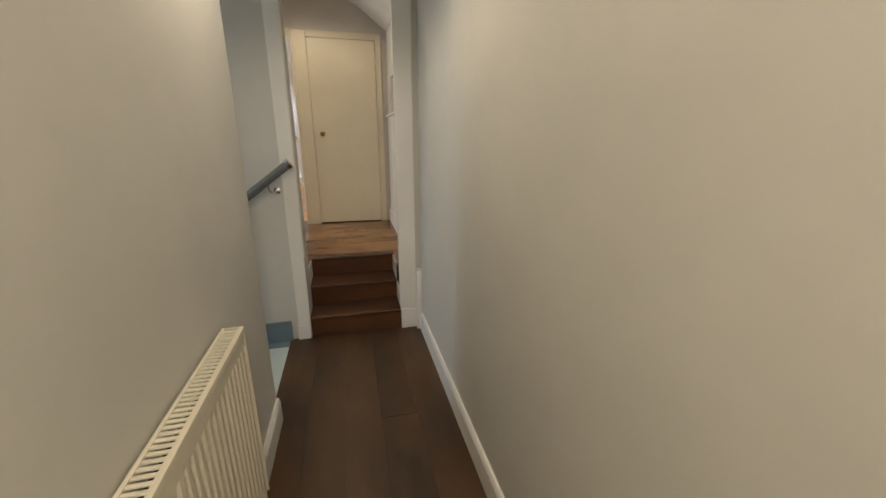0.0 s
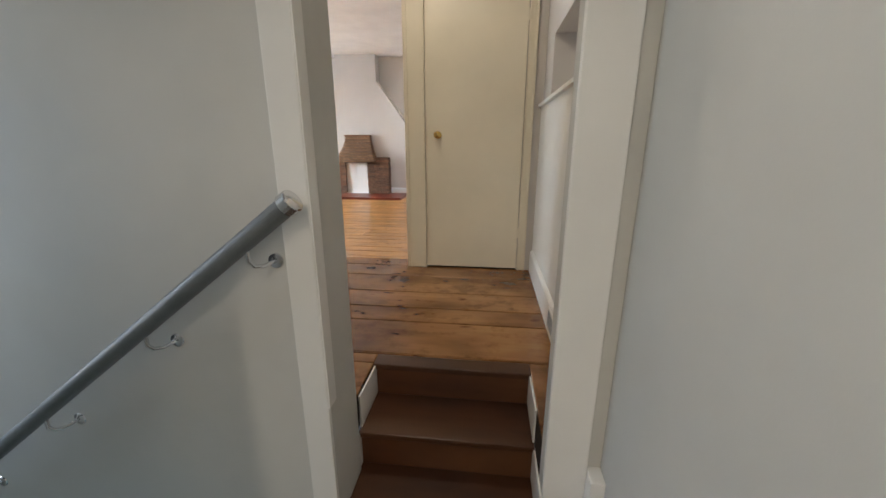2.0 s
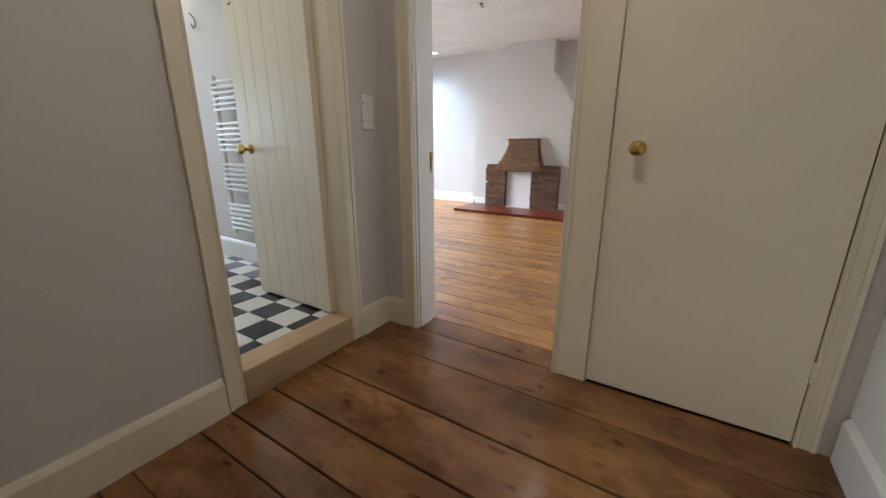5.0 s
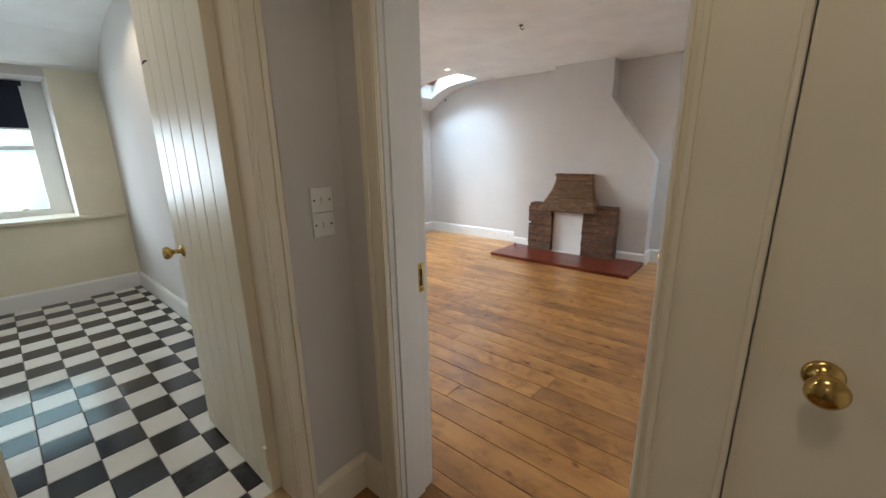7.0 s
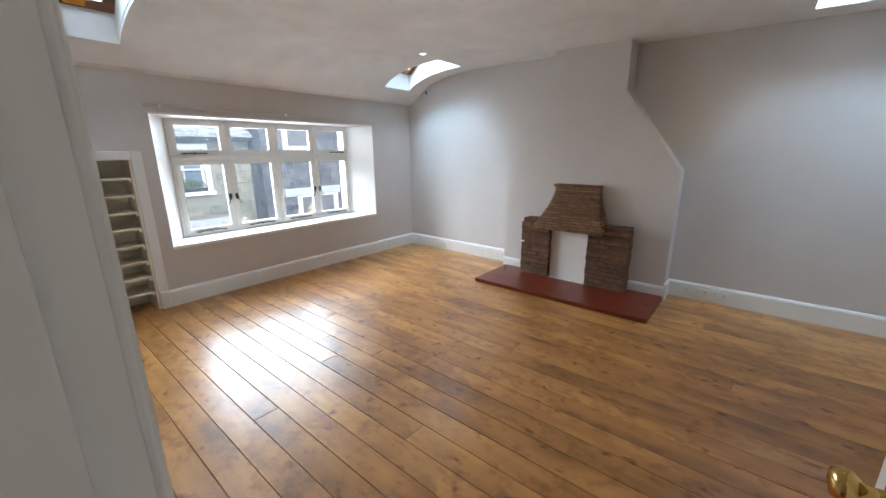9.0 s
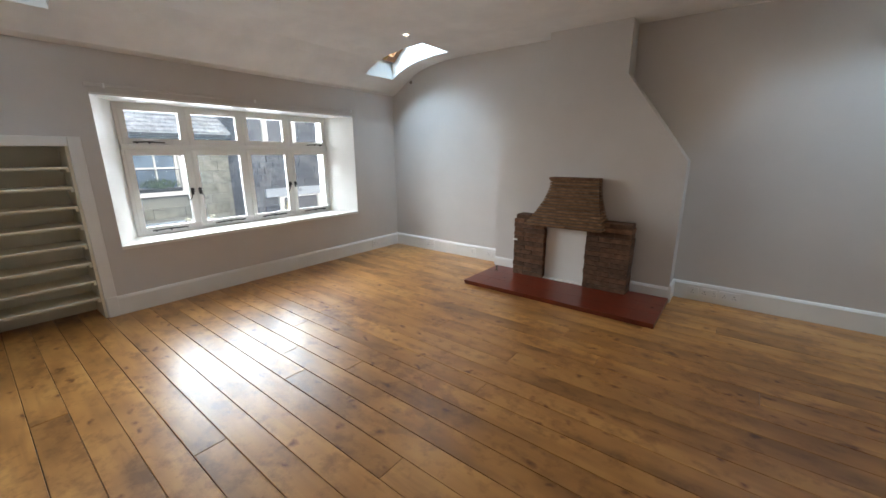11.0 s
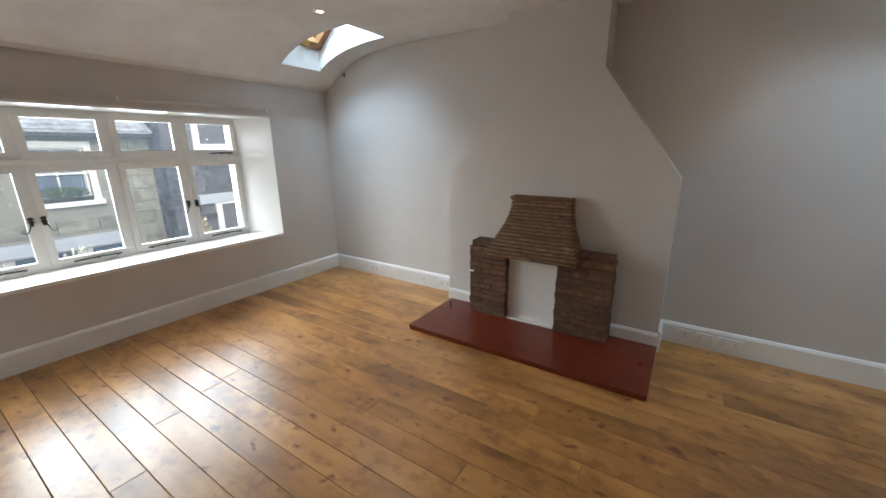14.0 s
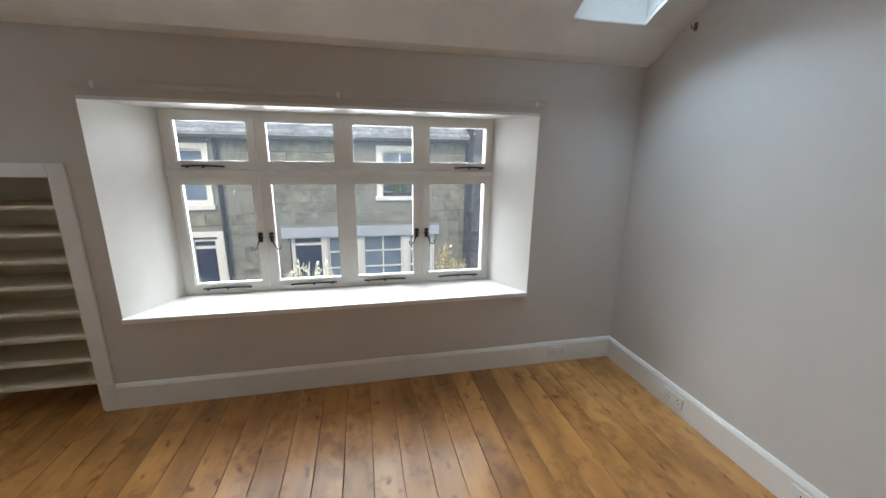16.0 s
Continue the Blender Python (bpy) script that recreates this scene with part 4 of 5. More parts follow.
ws = thing("wall_shelf", (0.80, 8.85, 1.70), "varnished pine corner shelf on triangular wooden brackets", "shelf")
part("board", boxed(0.645, EX, 8.12, 9.22, 1.722, 1.742, bevel=0.003), M_SHELFPINE, ws)
for y in (8.32, 8.98):
    b = part("bracket", boxed(EX - 0.022, EX, y - 0.011, y + 0.011, 1.52, 1.722, bevel=0.002), M_SHELFPINE, ws, "pine bracket upright")
    part("bracket_arm", boxed(0.68, EX - 0.022, y - 0.011, y + 0.011, 1.702, 1.722, bevel=0.002), M_SHELFPINE, ws, "pine bracket arm")
    bm = bmesh.new()
    prism(bm, [(EX - 0.022, 1.555), (EX - 0.022, 1.582), (0.725, 1.702), (0.695, 1.702)], "y", y - 0.009, y + 0.009)
    part("bracket_brace", bm, M_SHELFPINE, ws, "pine diagonal brace")
cp = thing("low_cupboard", (0.89, 7.7, F), "low white flush cupboard front in the wall", "cupboard", kind="structure")
part("front", boxed(EX - 0.03, EX, 7.45, 8.31, F + 0.17, 1.27, bevel=0.004), M_WHITE, cp)
part("top_trim", boxed(EX - 0.045, EX, 7.43, 8.33, 1.27, 1.295, bevel=0.004), M_WHITE, cp)


def downlight(x, y, z, on=True):
    d = thing("downlight", (x, y, z), "small round white recessed ceiling downlight, lit", "downlight", "ceiling downlights")
    bm = bmesh.new()
    lathe(bm, [(0.045, 0.0), (0.045, -0.004), (0.041, -0.008), (0.034, -0.008), (0.031, 0.0)], 24, Matrix.Translation((x, y, z)))
    part("rim", bm, M_PLASTIC, d, smooth=True)
    bm = bmesh.new()
    lathe(bm, [(0.026, -0.0095), (0.0255, -0.0085)], 20, Matrix.Translation((x, y, z)))
    part("bulb", bm, M_GLOW, d, "glowing warm bulb")


def ceiling_at(x):
    return float(np.interp(x, [p[0] for p in PROFILE], [p[1] for p in PROFILE]))


for x, y in ((-3.46, 8.15), (-3.16, 6.13), (-0.40, 8.26), (-0.5, 6.1)):
    downlight(x, y, ceiling_at(x))
downlight(-0.80, 2.42, 2.42)
ch = thing("ceiling_hook", (-1.83, 7.2, ceiling_at(-1.83)), "small dark hook in a ceiling plate", "hook")
bm = bmesh.new()
lathe(bm, [(0.022, 0.0), (0.022, -0.004), (0.008, -0.010)], 16, Matrix.Translation((-1.83, 7.2, ceiling_at(-1.83))))
part("plate", bm, M_BLACKIRON, ch)
zc = ceiling_at(-1.83)
tube("hook", [(-1.83, 7.2, zc - 0.008), (-1.83, 7.2, zc - 0.03), (-1.815, 7.2, zc - 0.042), (-1.80, 7.2, zc - 0.03)], 0.004, M_BLACKIRON, ch)
wh = thing("wall_hook", (-4.40, NY, 2.82), "small brown hook high on the wall", "hook")
bm = bmesh.new()
box(bm, -4.41, -4.39, NY - 0.008, NY, 2.775, 2.82, bevel=0.003)
part("plate", bm, M_MORTAR, wh)
tube("hook", [(-4.40, NY - 0.008, 2.795), (-4.40, NY - 0.03, 2.785), (-4.40, NY - 0.035, 2.805)], 0.004, M_MORTAR, wh)

# ---- landing fittings ----
sw = thing("light_switch", (-1.127, 4.60, 1.69), "two white light switch plates one above the other", "light switch")
for z0, z1 in ((1.605, 1.688), (1.690, 1.774)):
    pl = part("plate", boxed(-1.127, -1.117, 4.558, 4.640, z0, z1, bevel=0.003), M_PLASTIC, sw)
    part("rocker", boxed(-1.1185, -1.112, 4.594, 4.606, (z0 + z1) / 2 - 0.011, (z0 + z1) / 2 + 0.011, bevel=0.002), M_PLASTIC, pl)
    for y in (4.569, 4.629):
        bm = bmesh.new()
        lathe(bm, [(0.004, 0), (0.0035, 0.0016)], 10, pose(-1.1172, y, (z0 + z1) / 2, 0, 90, 0))
        part("screw", bm, M_MORTAR, pl, "brassy screw head")
vg = thing("wall_vent", (EX - 0.03, 3.56, F + 0.09), "small grey slotted vent plate in the skirting", "vent")
part("frame", boxed(EX - 0.036, EX - 0.03, 3.45, 3.67, F + 0.04, F + 0.15, bevel=0.002), M_PLASTIC, vg)
for i in range(7):
    y = 3.47 + i * 0.027
    part("slat", boxed(EX - 0.0385, EX - 0.0355, y, y + 0.012, F + 0.052, F + 0.138), M_BAND, vg, "grey slat")

# ---- hall: radiator and handrail ----
rad = thing("radiator", (0.0, 0.5, 0.17), "cream panel radiator with a ribbed front and slotted top", "radiator")
RX0, RX1, RY0, RY1, RZ0, RZ1 = -0.043, 0.022, 0.05, 1.272, 0.15, 0.858
bm = bmesh.new()
n = 33
step = (RY1 - RY0 - 0.03) / n
front = [(RX0 + 0.004, RY0)]
for i in range(n):
    y = RY0 + 0.015 + i * step
    front += [(RX1 - 0.010, y + 0.003), (RX1 - 0.001, y + 0.010), (RX1 - 0.001, y + step - 0.010), (RX1 - 0.010, y + step - 0.003)]
front += [(RX0 + 0.004, RY1)]
prism(bm, front, "z", RZ0, RZ1 - 0.062)
box(bm, RX1 - 0.011, RX1 - 0.001, RY0, RY1, RZ1 - 0.062, RZ1 - 0.018)
part("panel", bm, M_RADW, rad)
part("side_cover", boxed(RX0, RX1 + 0.002, RY1, RY1 + 0.004, RZ0 + 0.01, RZ1 + 0.004), M_RADW, rad)
part("side_cover", boxed(RX0, RX1 + 0.002, RY0 - 0.004, RY0, RZ0 + 0.01, RZ1 + 0.004), M_RADW, rad)
part("top_edge", boxed(RX1 - 0.012, RX1 + 0.003, RY0, RY1, RZ1 - 0.02, RZ1 + 0.003, bevel=0.003), M_RADW, rad)
part("top_edge", boxed(RX0, RX0 + 0.010, RY0, RY1, RZ1 - 0.02, RZ1 + 0.003, bevel=0.002), M_RADW, rad)
for i in range(64):
    y = RY0 + 0.004 + i * (RY1 - RY0 - 0.008) / 64
    part("top_slat", boxed(RX0 + 0.010, RX1 - 0.012, y, y + 0.0095, RZ1 - 0.004, RZ1), M_RADW, rad)
# Added dark sheet gives the slots their shade by colour.
part("top_shadow", boxed(RX0 + 0.010, RX1 - 0.012, RY0, RY1, RZ1 - 0.060, RZ1 - 0.050), M_DARK, rad, "dark sheet standing in for shade inside the grille")
for y in (0.2, 1.0):
    part("wall_bracket", boxed(-0.0495, RX0 + 0.006, y, y + 0.03, 0.25, 0.85), M_RADW, rad)

hr = thing("handrail", (-0.5, 2.70, 0.9), "round grey handrail with chrome brackets and end cap", "handrail")
P0, P1 = Vector((0.022, 2.695, 1.305)), Vector((-1.62, 2.695, 0.062))
bm = bmesh.new()
rod(bm, P0, P1, 0.0275, 24)
part("rail", bm, M_GREYRAIL, hr, smooth=False)
dr = (P0 - P1).normalized()
bm = bmesh.new()
m = Matrix.Translation(P0 - dr * 0.012) @ dr.to_track_quat("Z", "Y").to_matrix().to_4x4()
lathe(bm, [(0.033, 0), (0.033, 0.026), (0.031, 0.031), (0.012, 0.033)], 22, m)
part("end_cap", bm, M_CHROME, hr, "chrome end cap")
for x in (-0.112, -0.487, -0.947, -1.4):
    u = (P0.x - x) / (P0.x - P1.x)
    p = P0.lerp(P1, u)
    b = tube("bracket", [(p.x, 2.695, p.z - 0.022), (p.x, 2.695, p.z - 0.06), (p.x + 0.008, 2.705, p.z - 0.078), (p.x + 0.02, 2.73, p.z - 0.085), (p.x + 0.035, 2.762, p.z - 0.078)], 0.006, M_CHROME, hr, "chrome bracket")
    bm = bmesh.new()
    lathe(bm, [(0.024, 0), (0.022, 0.004), (0.012, 0.007)], 18, pose(p.x + 0.037, 2.765, p.z - 0.078, 90, 0, 0))
    part("rose", bm, M_CHROME, b, "round chrome wall plate")

# ---- bathroom ----
bw = thing("window_2", (-5.1, 3.7, 1.4), "white bathroom sash window with a deep ledge", "window", kind="structure")
part("window_frame", slab([-5.16, -5.10], [3.1, 3.17, 4.20, 4.27, 4.35], [1.385, 1.45, 1.98, 2.02, 2.50, 2.575], [(-6, -5, 3.17, 4.20, 1.45, 1.98), (-6, -5, 3.17, 4.20, 2.02, 2.50)]), M_WHITE, bw)
p = part("pane", boxed(-5.135, -5.13, 3.165, 4.205, 1.445, 2.505), M_FROST, bw, "glass pane")
p.visible_shadow = False
part("window_sill", boxed(-5.16, WX + 0.06, 2.98, 4.68, 1.36, 1.39, bevel=0.005), M_CREAM, bw, "cream painted ledge")
part("catch", boxed(-5.10, -5.085, 4.02, 4.06, 1.45, 1.462, bevel=0.002), M_BRASS, bw)
bl = thing("roller_blind", (-5.08, 3.7, 2.3), "dark navy roller blind pulled half down", "blind")
part("fabric", boxed(-5.088, -5.084, 3.15, 4.20, 2.17, 2.54), M_BLIND, bl)
bm = bmesh.new()
rod(bm, (-5.075, 3.13, 2.545), (-5.075, 4.22, 2.545), 0.02, 14)
part("roller", bm, M_BLIND, bl)
part("hem_bar", boxed(-5.094, -5.078, 3.15, 4.20, 2.155, 2.172, bevel=0.003), M_PLASTIC, bl, "white hem bar")
tagged(part("bathroom_lining", boxed(WX, WX + 0.006, 4.351, 4.70, BF + 0.15, 2.66), M_CREAMWALL), "cream painted bathroom wall", "wall", kind="structure")
tagged(part("bathroom_dado", boxed(WX, WX + 0.012, 2.975, 4.68, BF + 0.15, 1.37), M_CREAMWALL), "cream painted lower wall", "wall", kind="structure")
tr = thing("towel_radiator", (-2.4, 4.65, 0.9), "white ladder towel radiator on the bathroom wall", "towel radiator")
for x in (-2.64, -2.12):
    bm = bmesh.new()
    rod(bm, (x, 4.645, 0.85), (x, 4.645, 2.0), 0.016, 12)
    part("upright", bm, M_PLASTIC, tr)
for z0, cnt in ((0.90, 6), (1.20, 6), (1.49, 6), (1.77, 6)):
    for k in range(cnt):
        bm = bmesh.new()
        rod(bm, (-2.655, 4.63, z0 + k * 0.037), (-2.105, 4.63, z0 + k * 0.037), 0.011, 10)
        part("bar", bm, M_PLASTIC, tr)
for z in (0.95, 1.9):
    for x in (-2.64, -2.12):
        part("fixing", boxed(x - 0.01, x + 0.01, 4.655, 4.70, z, z + 0.02), M_PLASTIC, tr)
hk = thing("coat_hooks", (-3.02, 4.70, 2.40), "pair of curved dark wire coat hooks on the wall", "hooks")
for x in (-3.12, -2.93):
    tube("hook", [(x, 4.699, 2.455), (x + 0.06, 4.688, 2.425), (x + 0.10, 4.68, 2.385), (x + 0.105, 4.675, 2.355), (x + 0.07, 4.675, 2.345), (x + 0.045, 4.68, 2.375)], 0.0045, M_BLACKIRON, hk)



# ---- outside: ground, street and the houses opposite ----
GZ = -2.15
tagged(part("ground", boxed(-400, 300, -300, 400, GZ - 0.4, GZ - 0.12), M_ROAD), "grey asphalt street and ground", "ground", kind="structure")
tagged(part("pavement", boxed(-12.45, -10.9, -25, 40, GZ - 0.12, GZ), M_PAVE), "pale stone pavement with a kerb", "pavement", kind="structure")

AX = -12.45       # face of the house opposite
house = thing("stone_house", (AX - 3, 3.0, GZ), "two-storey buff sandstone house with white-framed windows and slate roof", "house")
OPEN = [  # y0, y1, z0, z1 of the openings
    (2.62, 3.80, 0.68, 2.16), (7.77, 8.96, 0.86, 2.18), (3.12, 3.80, GZ, -0.02), (5.45, 9.30, GZ, -0.14), (-2.6, -1.6, 0.62, 2.10), (-3.0, 0.2, GZ + 0.5, -0.25),
]
HY0, HY1, HZ1 = -9.0, 10.13, 2.36
part("wall", slab([AX - 0.6, AX - 0.03], [HY0, HY1] + [v for o in OPEN for v in o[:2]], [GZ - 0.12, HZ1] + [v for o in OPEN for v in o[2:]], [(-99, 99, *o) for o in OPEN]), M_STONEMORTAR, house, "mortared stone wall")
bm = bmesh.new()
prism(bm, [(AX + 0.28, HZ1 - 0.02), (AX + 0.28, HZ1 + 0.05), (AX - 4.0, HZ1 + 2.75), (AX - 8.0, HZ1 + 0.05), (AX - 8.0, HZ1 - 0.02)], "y", HY0, HY1 + 0.05)
part("roof", bm, M_SLATE, house, "grey slate roof")
bm = bmesh.new()
box(bm, AX + 0.22, AX + 0.34, HY0, HY1, HZ1 - 0.07, HZ1 + 0.03, bevel=0.02)
part("gutter", bm, M_BLACKIRON, house, "dark gutter")
bm = bmesh.new()
rod(bm, (AX + 0.06, 4.02, GZ), (AX + 0.06, 4.02, HZ1 - 0.05), 0.05, 10)
part("downpipe", bm, M_BLACKIRON, house, "dark downpipe")
part("back_wall", boxed(AX - 7.8, AX - 7.2, HY0, HY1, GZ - 0.12, HZ1), M_STONEMORTAR, house)
part("shop_band", boxed(AX - 0.05, AX + 0.10, 5.30, 9.40, -0.135, 0.13, bevel=0.01), M_BAND, house, "pale blue-grey painted lintel band")


def house_window(y0, y1, z0, z1, bars_y=1, bars_z=1, surround=0.13):
    w = part("window", boxed(AX - 0.22, AX - 0.20, y0, y1, z0, z1), M_BLUEGLASS, house, "glossy window glass with the sky's reflection put into its blue colour")
    fr = 0.055
    part("frame", slab([AX - 0.20, AX - 0.14], [y0, y0 + fr, y1 - fr, y1], [z0, z0 + fr, z1 - fr, z1], [(-99, 99, y0 + fr, y1 - fr, z0 + fr, z1 - fr)]), M_WHITE, w, "white window frame")
    for i in range(bars_y):
        y = y0 + (y1 - y0) * (i + 1) / (bars_y + 1)
        part("glazing_bar", boxed(AX - 0.195, AX - 0.15, y - 0.02, y + 0.02, z0 + fr, z1 - fr), M_WHITE, w)
    for i in range(bars_z):
        z = z0 + (z1 - z0) * (i + 1) / (bars_z + 1)
        part("glazing_bar", boxed(AX - 0.193, AX - 0.148, y0 + fr, y1 - fr, z - 0.02, z + 0.02), M_WHITE, w)
    if surround:
        s = surround
        part("surround", slab([AX - 0.16, AX + 0.02], [y0 - s, y0, y1, y1 + s], [z0 - s, z0, z1, z1 + s], [(-99, 99, y0, y1, z0, z1)]), M_WHITE, w, "white painted stone surround")
        part("sill", boxed(AX - 0.15, AX + 0.09, y0 - s - 0.04, y1 + s + 0.04, z0 - s - 0.02, z0 - s + 0.09, bevel=0.01), M_WHITE, w, "white sill")
    return w


house_window(2.72, 3.70, 0.78, 2.06, 0, 1)
house_window(7.87, 8.86, 0.96, 2.08, 1, 1)
house_window(-2.6, -1.6, 0.70, 2.05, 0, 1)
house_window(7.32, 8.42, -1.5, -0.15, 1, 2, 0)
house_window(8.58, 9.26, -1.5, -0.15, 0, 2, 0)
house_window(6.40, 7.18, -1.5, -0.15, 1, 2, 0)
house_window(-3.0, 0.2, -1.5, -0.27, 3, 1, 0)
for y0, y1 in ((3.22, 3.70), (5.58, 6.24)):
    dr_ = part("front_door", boxed(AX - 0.20, AX - 0.15, y0, y1, GZ, -0.37, bevel=0.005), M_NAVY, house, "navy painted front door")
    part("door_frame", slab([AX - 0.22, AX - 0.08], [y0 - 0.09, y0, y1, y1 + 0.09], [GZ, -0.37, -0.31, -0.18, -0.14], [(-99, 99, y0, y1, GZ - 1, -0.37), (-99, 99, y0, y1, -0.31, -0.18)]), M_WHITE, dr_, "white door frame")
    part("fanlight", boxed(AX - 0.19, AX - 0.17, y0, y1, -0.31, -0.18), M_NAVY, dr_, "small dark fanlight")
    for z in (-1.75, -1.05):
        part("panel", boxed(AX - 0.152, AX - 0.138, y0 + 0.09, y1 - 0.09, z, z + 0.5, bevel=0.006), M_NAVY, dr_)
part("door_surround", slab([AX - 0.1, AX + 0.02], [2.98, 3.125, 3.795, 3.94], [GZ, -0.06, 0.08], [(-99, 99, 3.125, 3.795, GZ - 1, -0.06)]), M_WHITE, house, "white stone door surround")
part("shop_front_base", boxed(AX - 0.25, AX - 0.05, 6.36, 9.30, GZ, -1.5), M_WHITE, house, "white panelled base")
for y0, y1 in ((6.33, 6.40), (7.18, 7.32), (8.42, 8.58), (9.26, 9.30)):
    part("shop_post", boxed(AX - 0.22, AX - 0.06, y0, y1, -1.5, -0.14, bevel=0.006), M_WHITE, house, "white shop front post")
part("infill", boxed(AX - 0.5, AX - 0.3, 2.5, 3.9, GZ, 2.2), M_DARK, house, "dark interior")
part("infill", boxed(AX - 0.5, AX - 0.3, 5.4, 9.4, GZ, 2.2), M_DARK, house, "dark interior")
part("infill", boxed(AX - 0.5, AX - 0.3, -3.0, 0.3, GZ, 2.2), M_DARK, house, "dark interior")
part("pier", boxed(AX - 0.3, AX - 0.02, 5.36, 5.47, GZ, -0.19), M_STONEMORTAR, house, "stone pier")
wb = thing("window_box", (AX + 0.05, 8.36, 0.90), "window box of green plants with a thin black guard rail", "window box")
part("trough", boxed(AX + 0.0, AX + 0.085, 7.90, 8.83, 0.92, 1.02, bevel=0.01), M_BLACKIRON, wb, "dark plant trough")
for i in range(18):
    y = 7.91 + i * 0.053
    part("guard_bar", boxed(AX + 0.086, AX + 0.094, y, y + 0.008, 0.92, 1.48), M_BLACKIRON, wb)
part("guard_rail", boxed(AX + 0.084, AX + 0.096, 7.90, 8.83, 1.475, 1.49), M_BLACKIRON, wb)


def leaves(name, parent, center, radii, count, size, material, label):
    rnd = random.Random(count)
    verts, faces = [], []
    for _ in range(count):
        while True:
            p = [rnd.uniform(-1, 1) for _ in range(3)]
            if 0.15 < sum(q * q for q in p) < 1:
                break
        c = Vector(center) + Vector([a * b for a, b in zip(p, radii)])
        m = Euler((rnd.uniform(0, 6.3), rnd.uniform(0, 6.3), rnd.uniform(0, 6.3))).to_matrix()
        s = size * rnd.uniform(0.6, 1.4)
        k = len(verts)
        verts += [c + m @ Vector(q) for q in ((-s, 0, 0), (0, -s * 0.45, s * 0.1), (s, 0, 0), (0, s * 0.45, s * 0.1))]
        faces.append((k, k + 1, k + 2, k + 3))
    me = bpy.data.meshes.new(name)
    me.from_pydata([tuple(v) for v in verts], [], faces)
    me.materials.append(material)
    ob = new(name, me)
    ob.parent = parent
    ob.matrix_parent_inverse = parent.matrix_basis.inverted()
    tagged(ob, label, kind="stuff")


leaves("foliage", wb, (AX + 0.05, 8.36, 1.12), (0.10, 0.44, 0.13), 300, 0.04, M_LEAF, "green leaves")


def tall_shrub(y, top, seed, material, label, leaf_label):
    """A leggy shrub grown up the house wall to the window sill, with upright sprigs."""
    rnd = random.Random(seed)
    x, g = -5.78, GZ - 0.12
    sh = thing("tall_shrub", (x, y, g), label, "shrub")
    for i in range(11):
        yy, xx = y + rnd.uniform(-0.19, 0.19), x + rnd.uniform(-0.10, 0.10)
        zt = top - rnd.uniform(0.0, 0.22) - abs(yy - y) * 0.5
        tube("stem", [(x, y, g), (x + (xx - x) * 0.4, y + (yy - y) * 0.5, g + 1.6), (xx, yy, zt - 0.45), (xx + rnd.uniform(-0.03, 0.03), yy + rnd.uniform(-0.05, 0.05), zt)], 0.006, material, sh)
        leaves("sprig", sh, (xx, yy, zt - 0.16), (0.03, 0.035, 0.19), 46 + i, 0.016, material, leaf_label)
    leaves("foliage", sh, (x, y, top - 0.62), (0.16, 0.26, 0.36), 520, 0.028, material, leaf_label)


tall_shrub(6.83, 1.235, 3, M_STRAW, "tall pale dry shrub outside below the window", "pale dry flower heads")
tall_shrub(8.15, 1.27, 8, M_OCHRE, "tall ochre-leaved shrub outside below the window", "small ochre leaves")

# the darker rubble house next to it
BX = -11.75
house2 = thing("rubble_house", (BX - 3, 14, GZ), "darker rubble stone house with white window surrounds", "house")
OB = [(11.0, 11.75, 2.15, 3.05), (11.3, 12.5, -0.6, 0.55), (15.2, 16.1, 0.55, 2.10)]
part("wall", slab([BX - 6.0, BX - 0.04], [10.15, 22.0] + [v for o in OB for v in o[:2]], [GZ - 0.12, 4.6] + [v for o in OB for v in o[2:]], [(BX - 0.35, 99, *o) for o in OB]), M_RUBBLEBED, house2, "mortared wall")
bm = bmesh.new()
prism(bm, [(BX + 0.2, 4.58), (BX - 3.0, 6.8), (BX - 6.2, 4.58)], "y", 10.08, 22.1)
part("roof", bm, M_SLATE, house2, "grey slate roof")
part("lintel", boxed(BX - 0.1, BX + 0.05, 10.75, 12.75, 0.60, 0.85, bevel=0.01), M_BAND, house2, "pale stone lintel")
for y0, y1, z0, z1 in OB:
    w = part("window", boxed(BX - 0.24, BX - 0.22, y0, y1, z0, z1), M_BLUEGLASS, house2, "glossy window glass with the sky's reflection put into its blue colour")
    part("frame", slab([BX - 0.22, BX - 0.16], [y0, y0 + 0.06, (y0 + y1) / 2 - 0.02, (y0 + y1) / 2 + 0.02, y1 - 0.06, y1], [z0, z0 + 0.06, (z0 + z1) / 2 - 0.02, (z0 + z1) / 2 + 0.02, z1 - 0.06, z1],
                       [(-99, 99, a, b, c, d) for a, b in ((y0 + 0.06, (y0 + y1) / 2 - 0.02), ((y0 + y1) / 2 + 0.02, y1 - 0.06)) for c, d in ((z0 + 0.06, (z0 + z1) / 2 - 0.02), ((z0 + z1) / 2 + 0.02, z1 - 0.06))]), M_WHITE, w, "white window frame")
    part("surround", slab([BX - 0.2, BX + 0.03], [y0 - 0.15, y0, y1, y1 + 0.15], [z0 - 0.15, z0, z1, z1 + 0.045], [(-99, 99, y0, y1, z0, z1)]), M_WHITE, w, "pale painted stone surround")
lan = thing("wall_lantern", (BX + 0.1, 10.42, -0.3), "small black wall lantern on the rubble house", "lantern")
part("bracket", boxed(BX - 0.03, BX + 0.14, 10.41, 10.43, -0.10, -0.07, bevel=0.004), M_BLACKIRON, lan)
bm = bmesh.new()
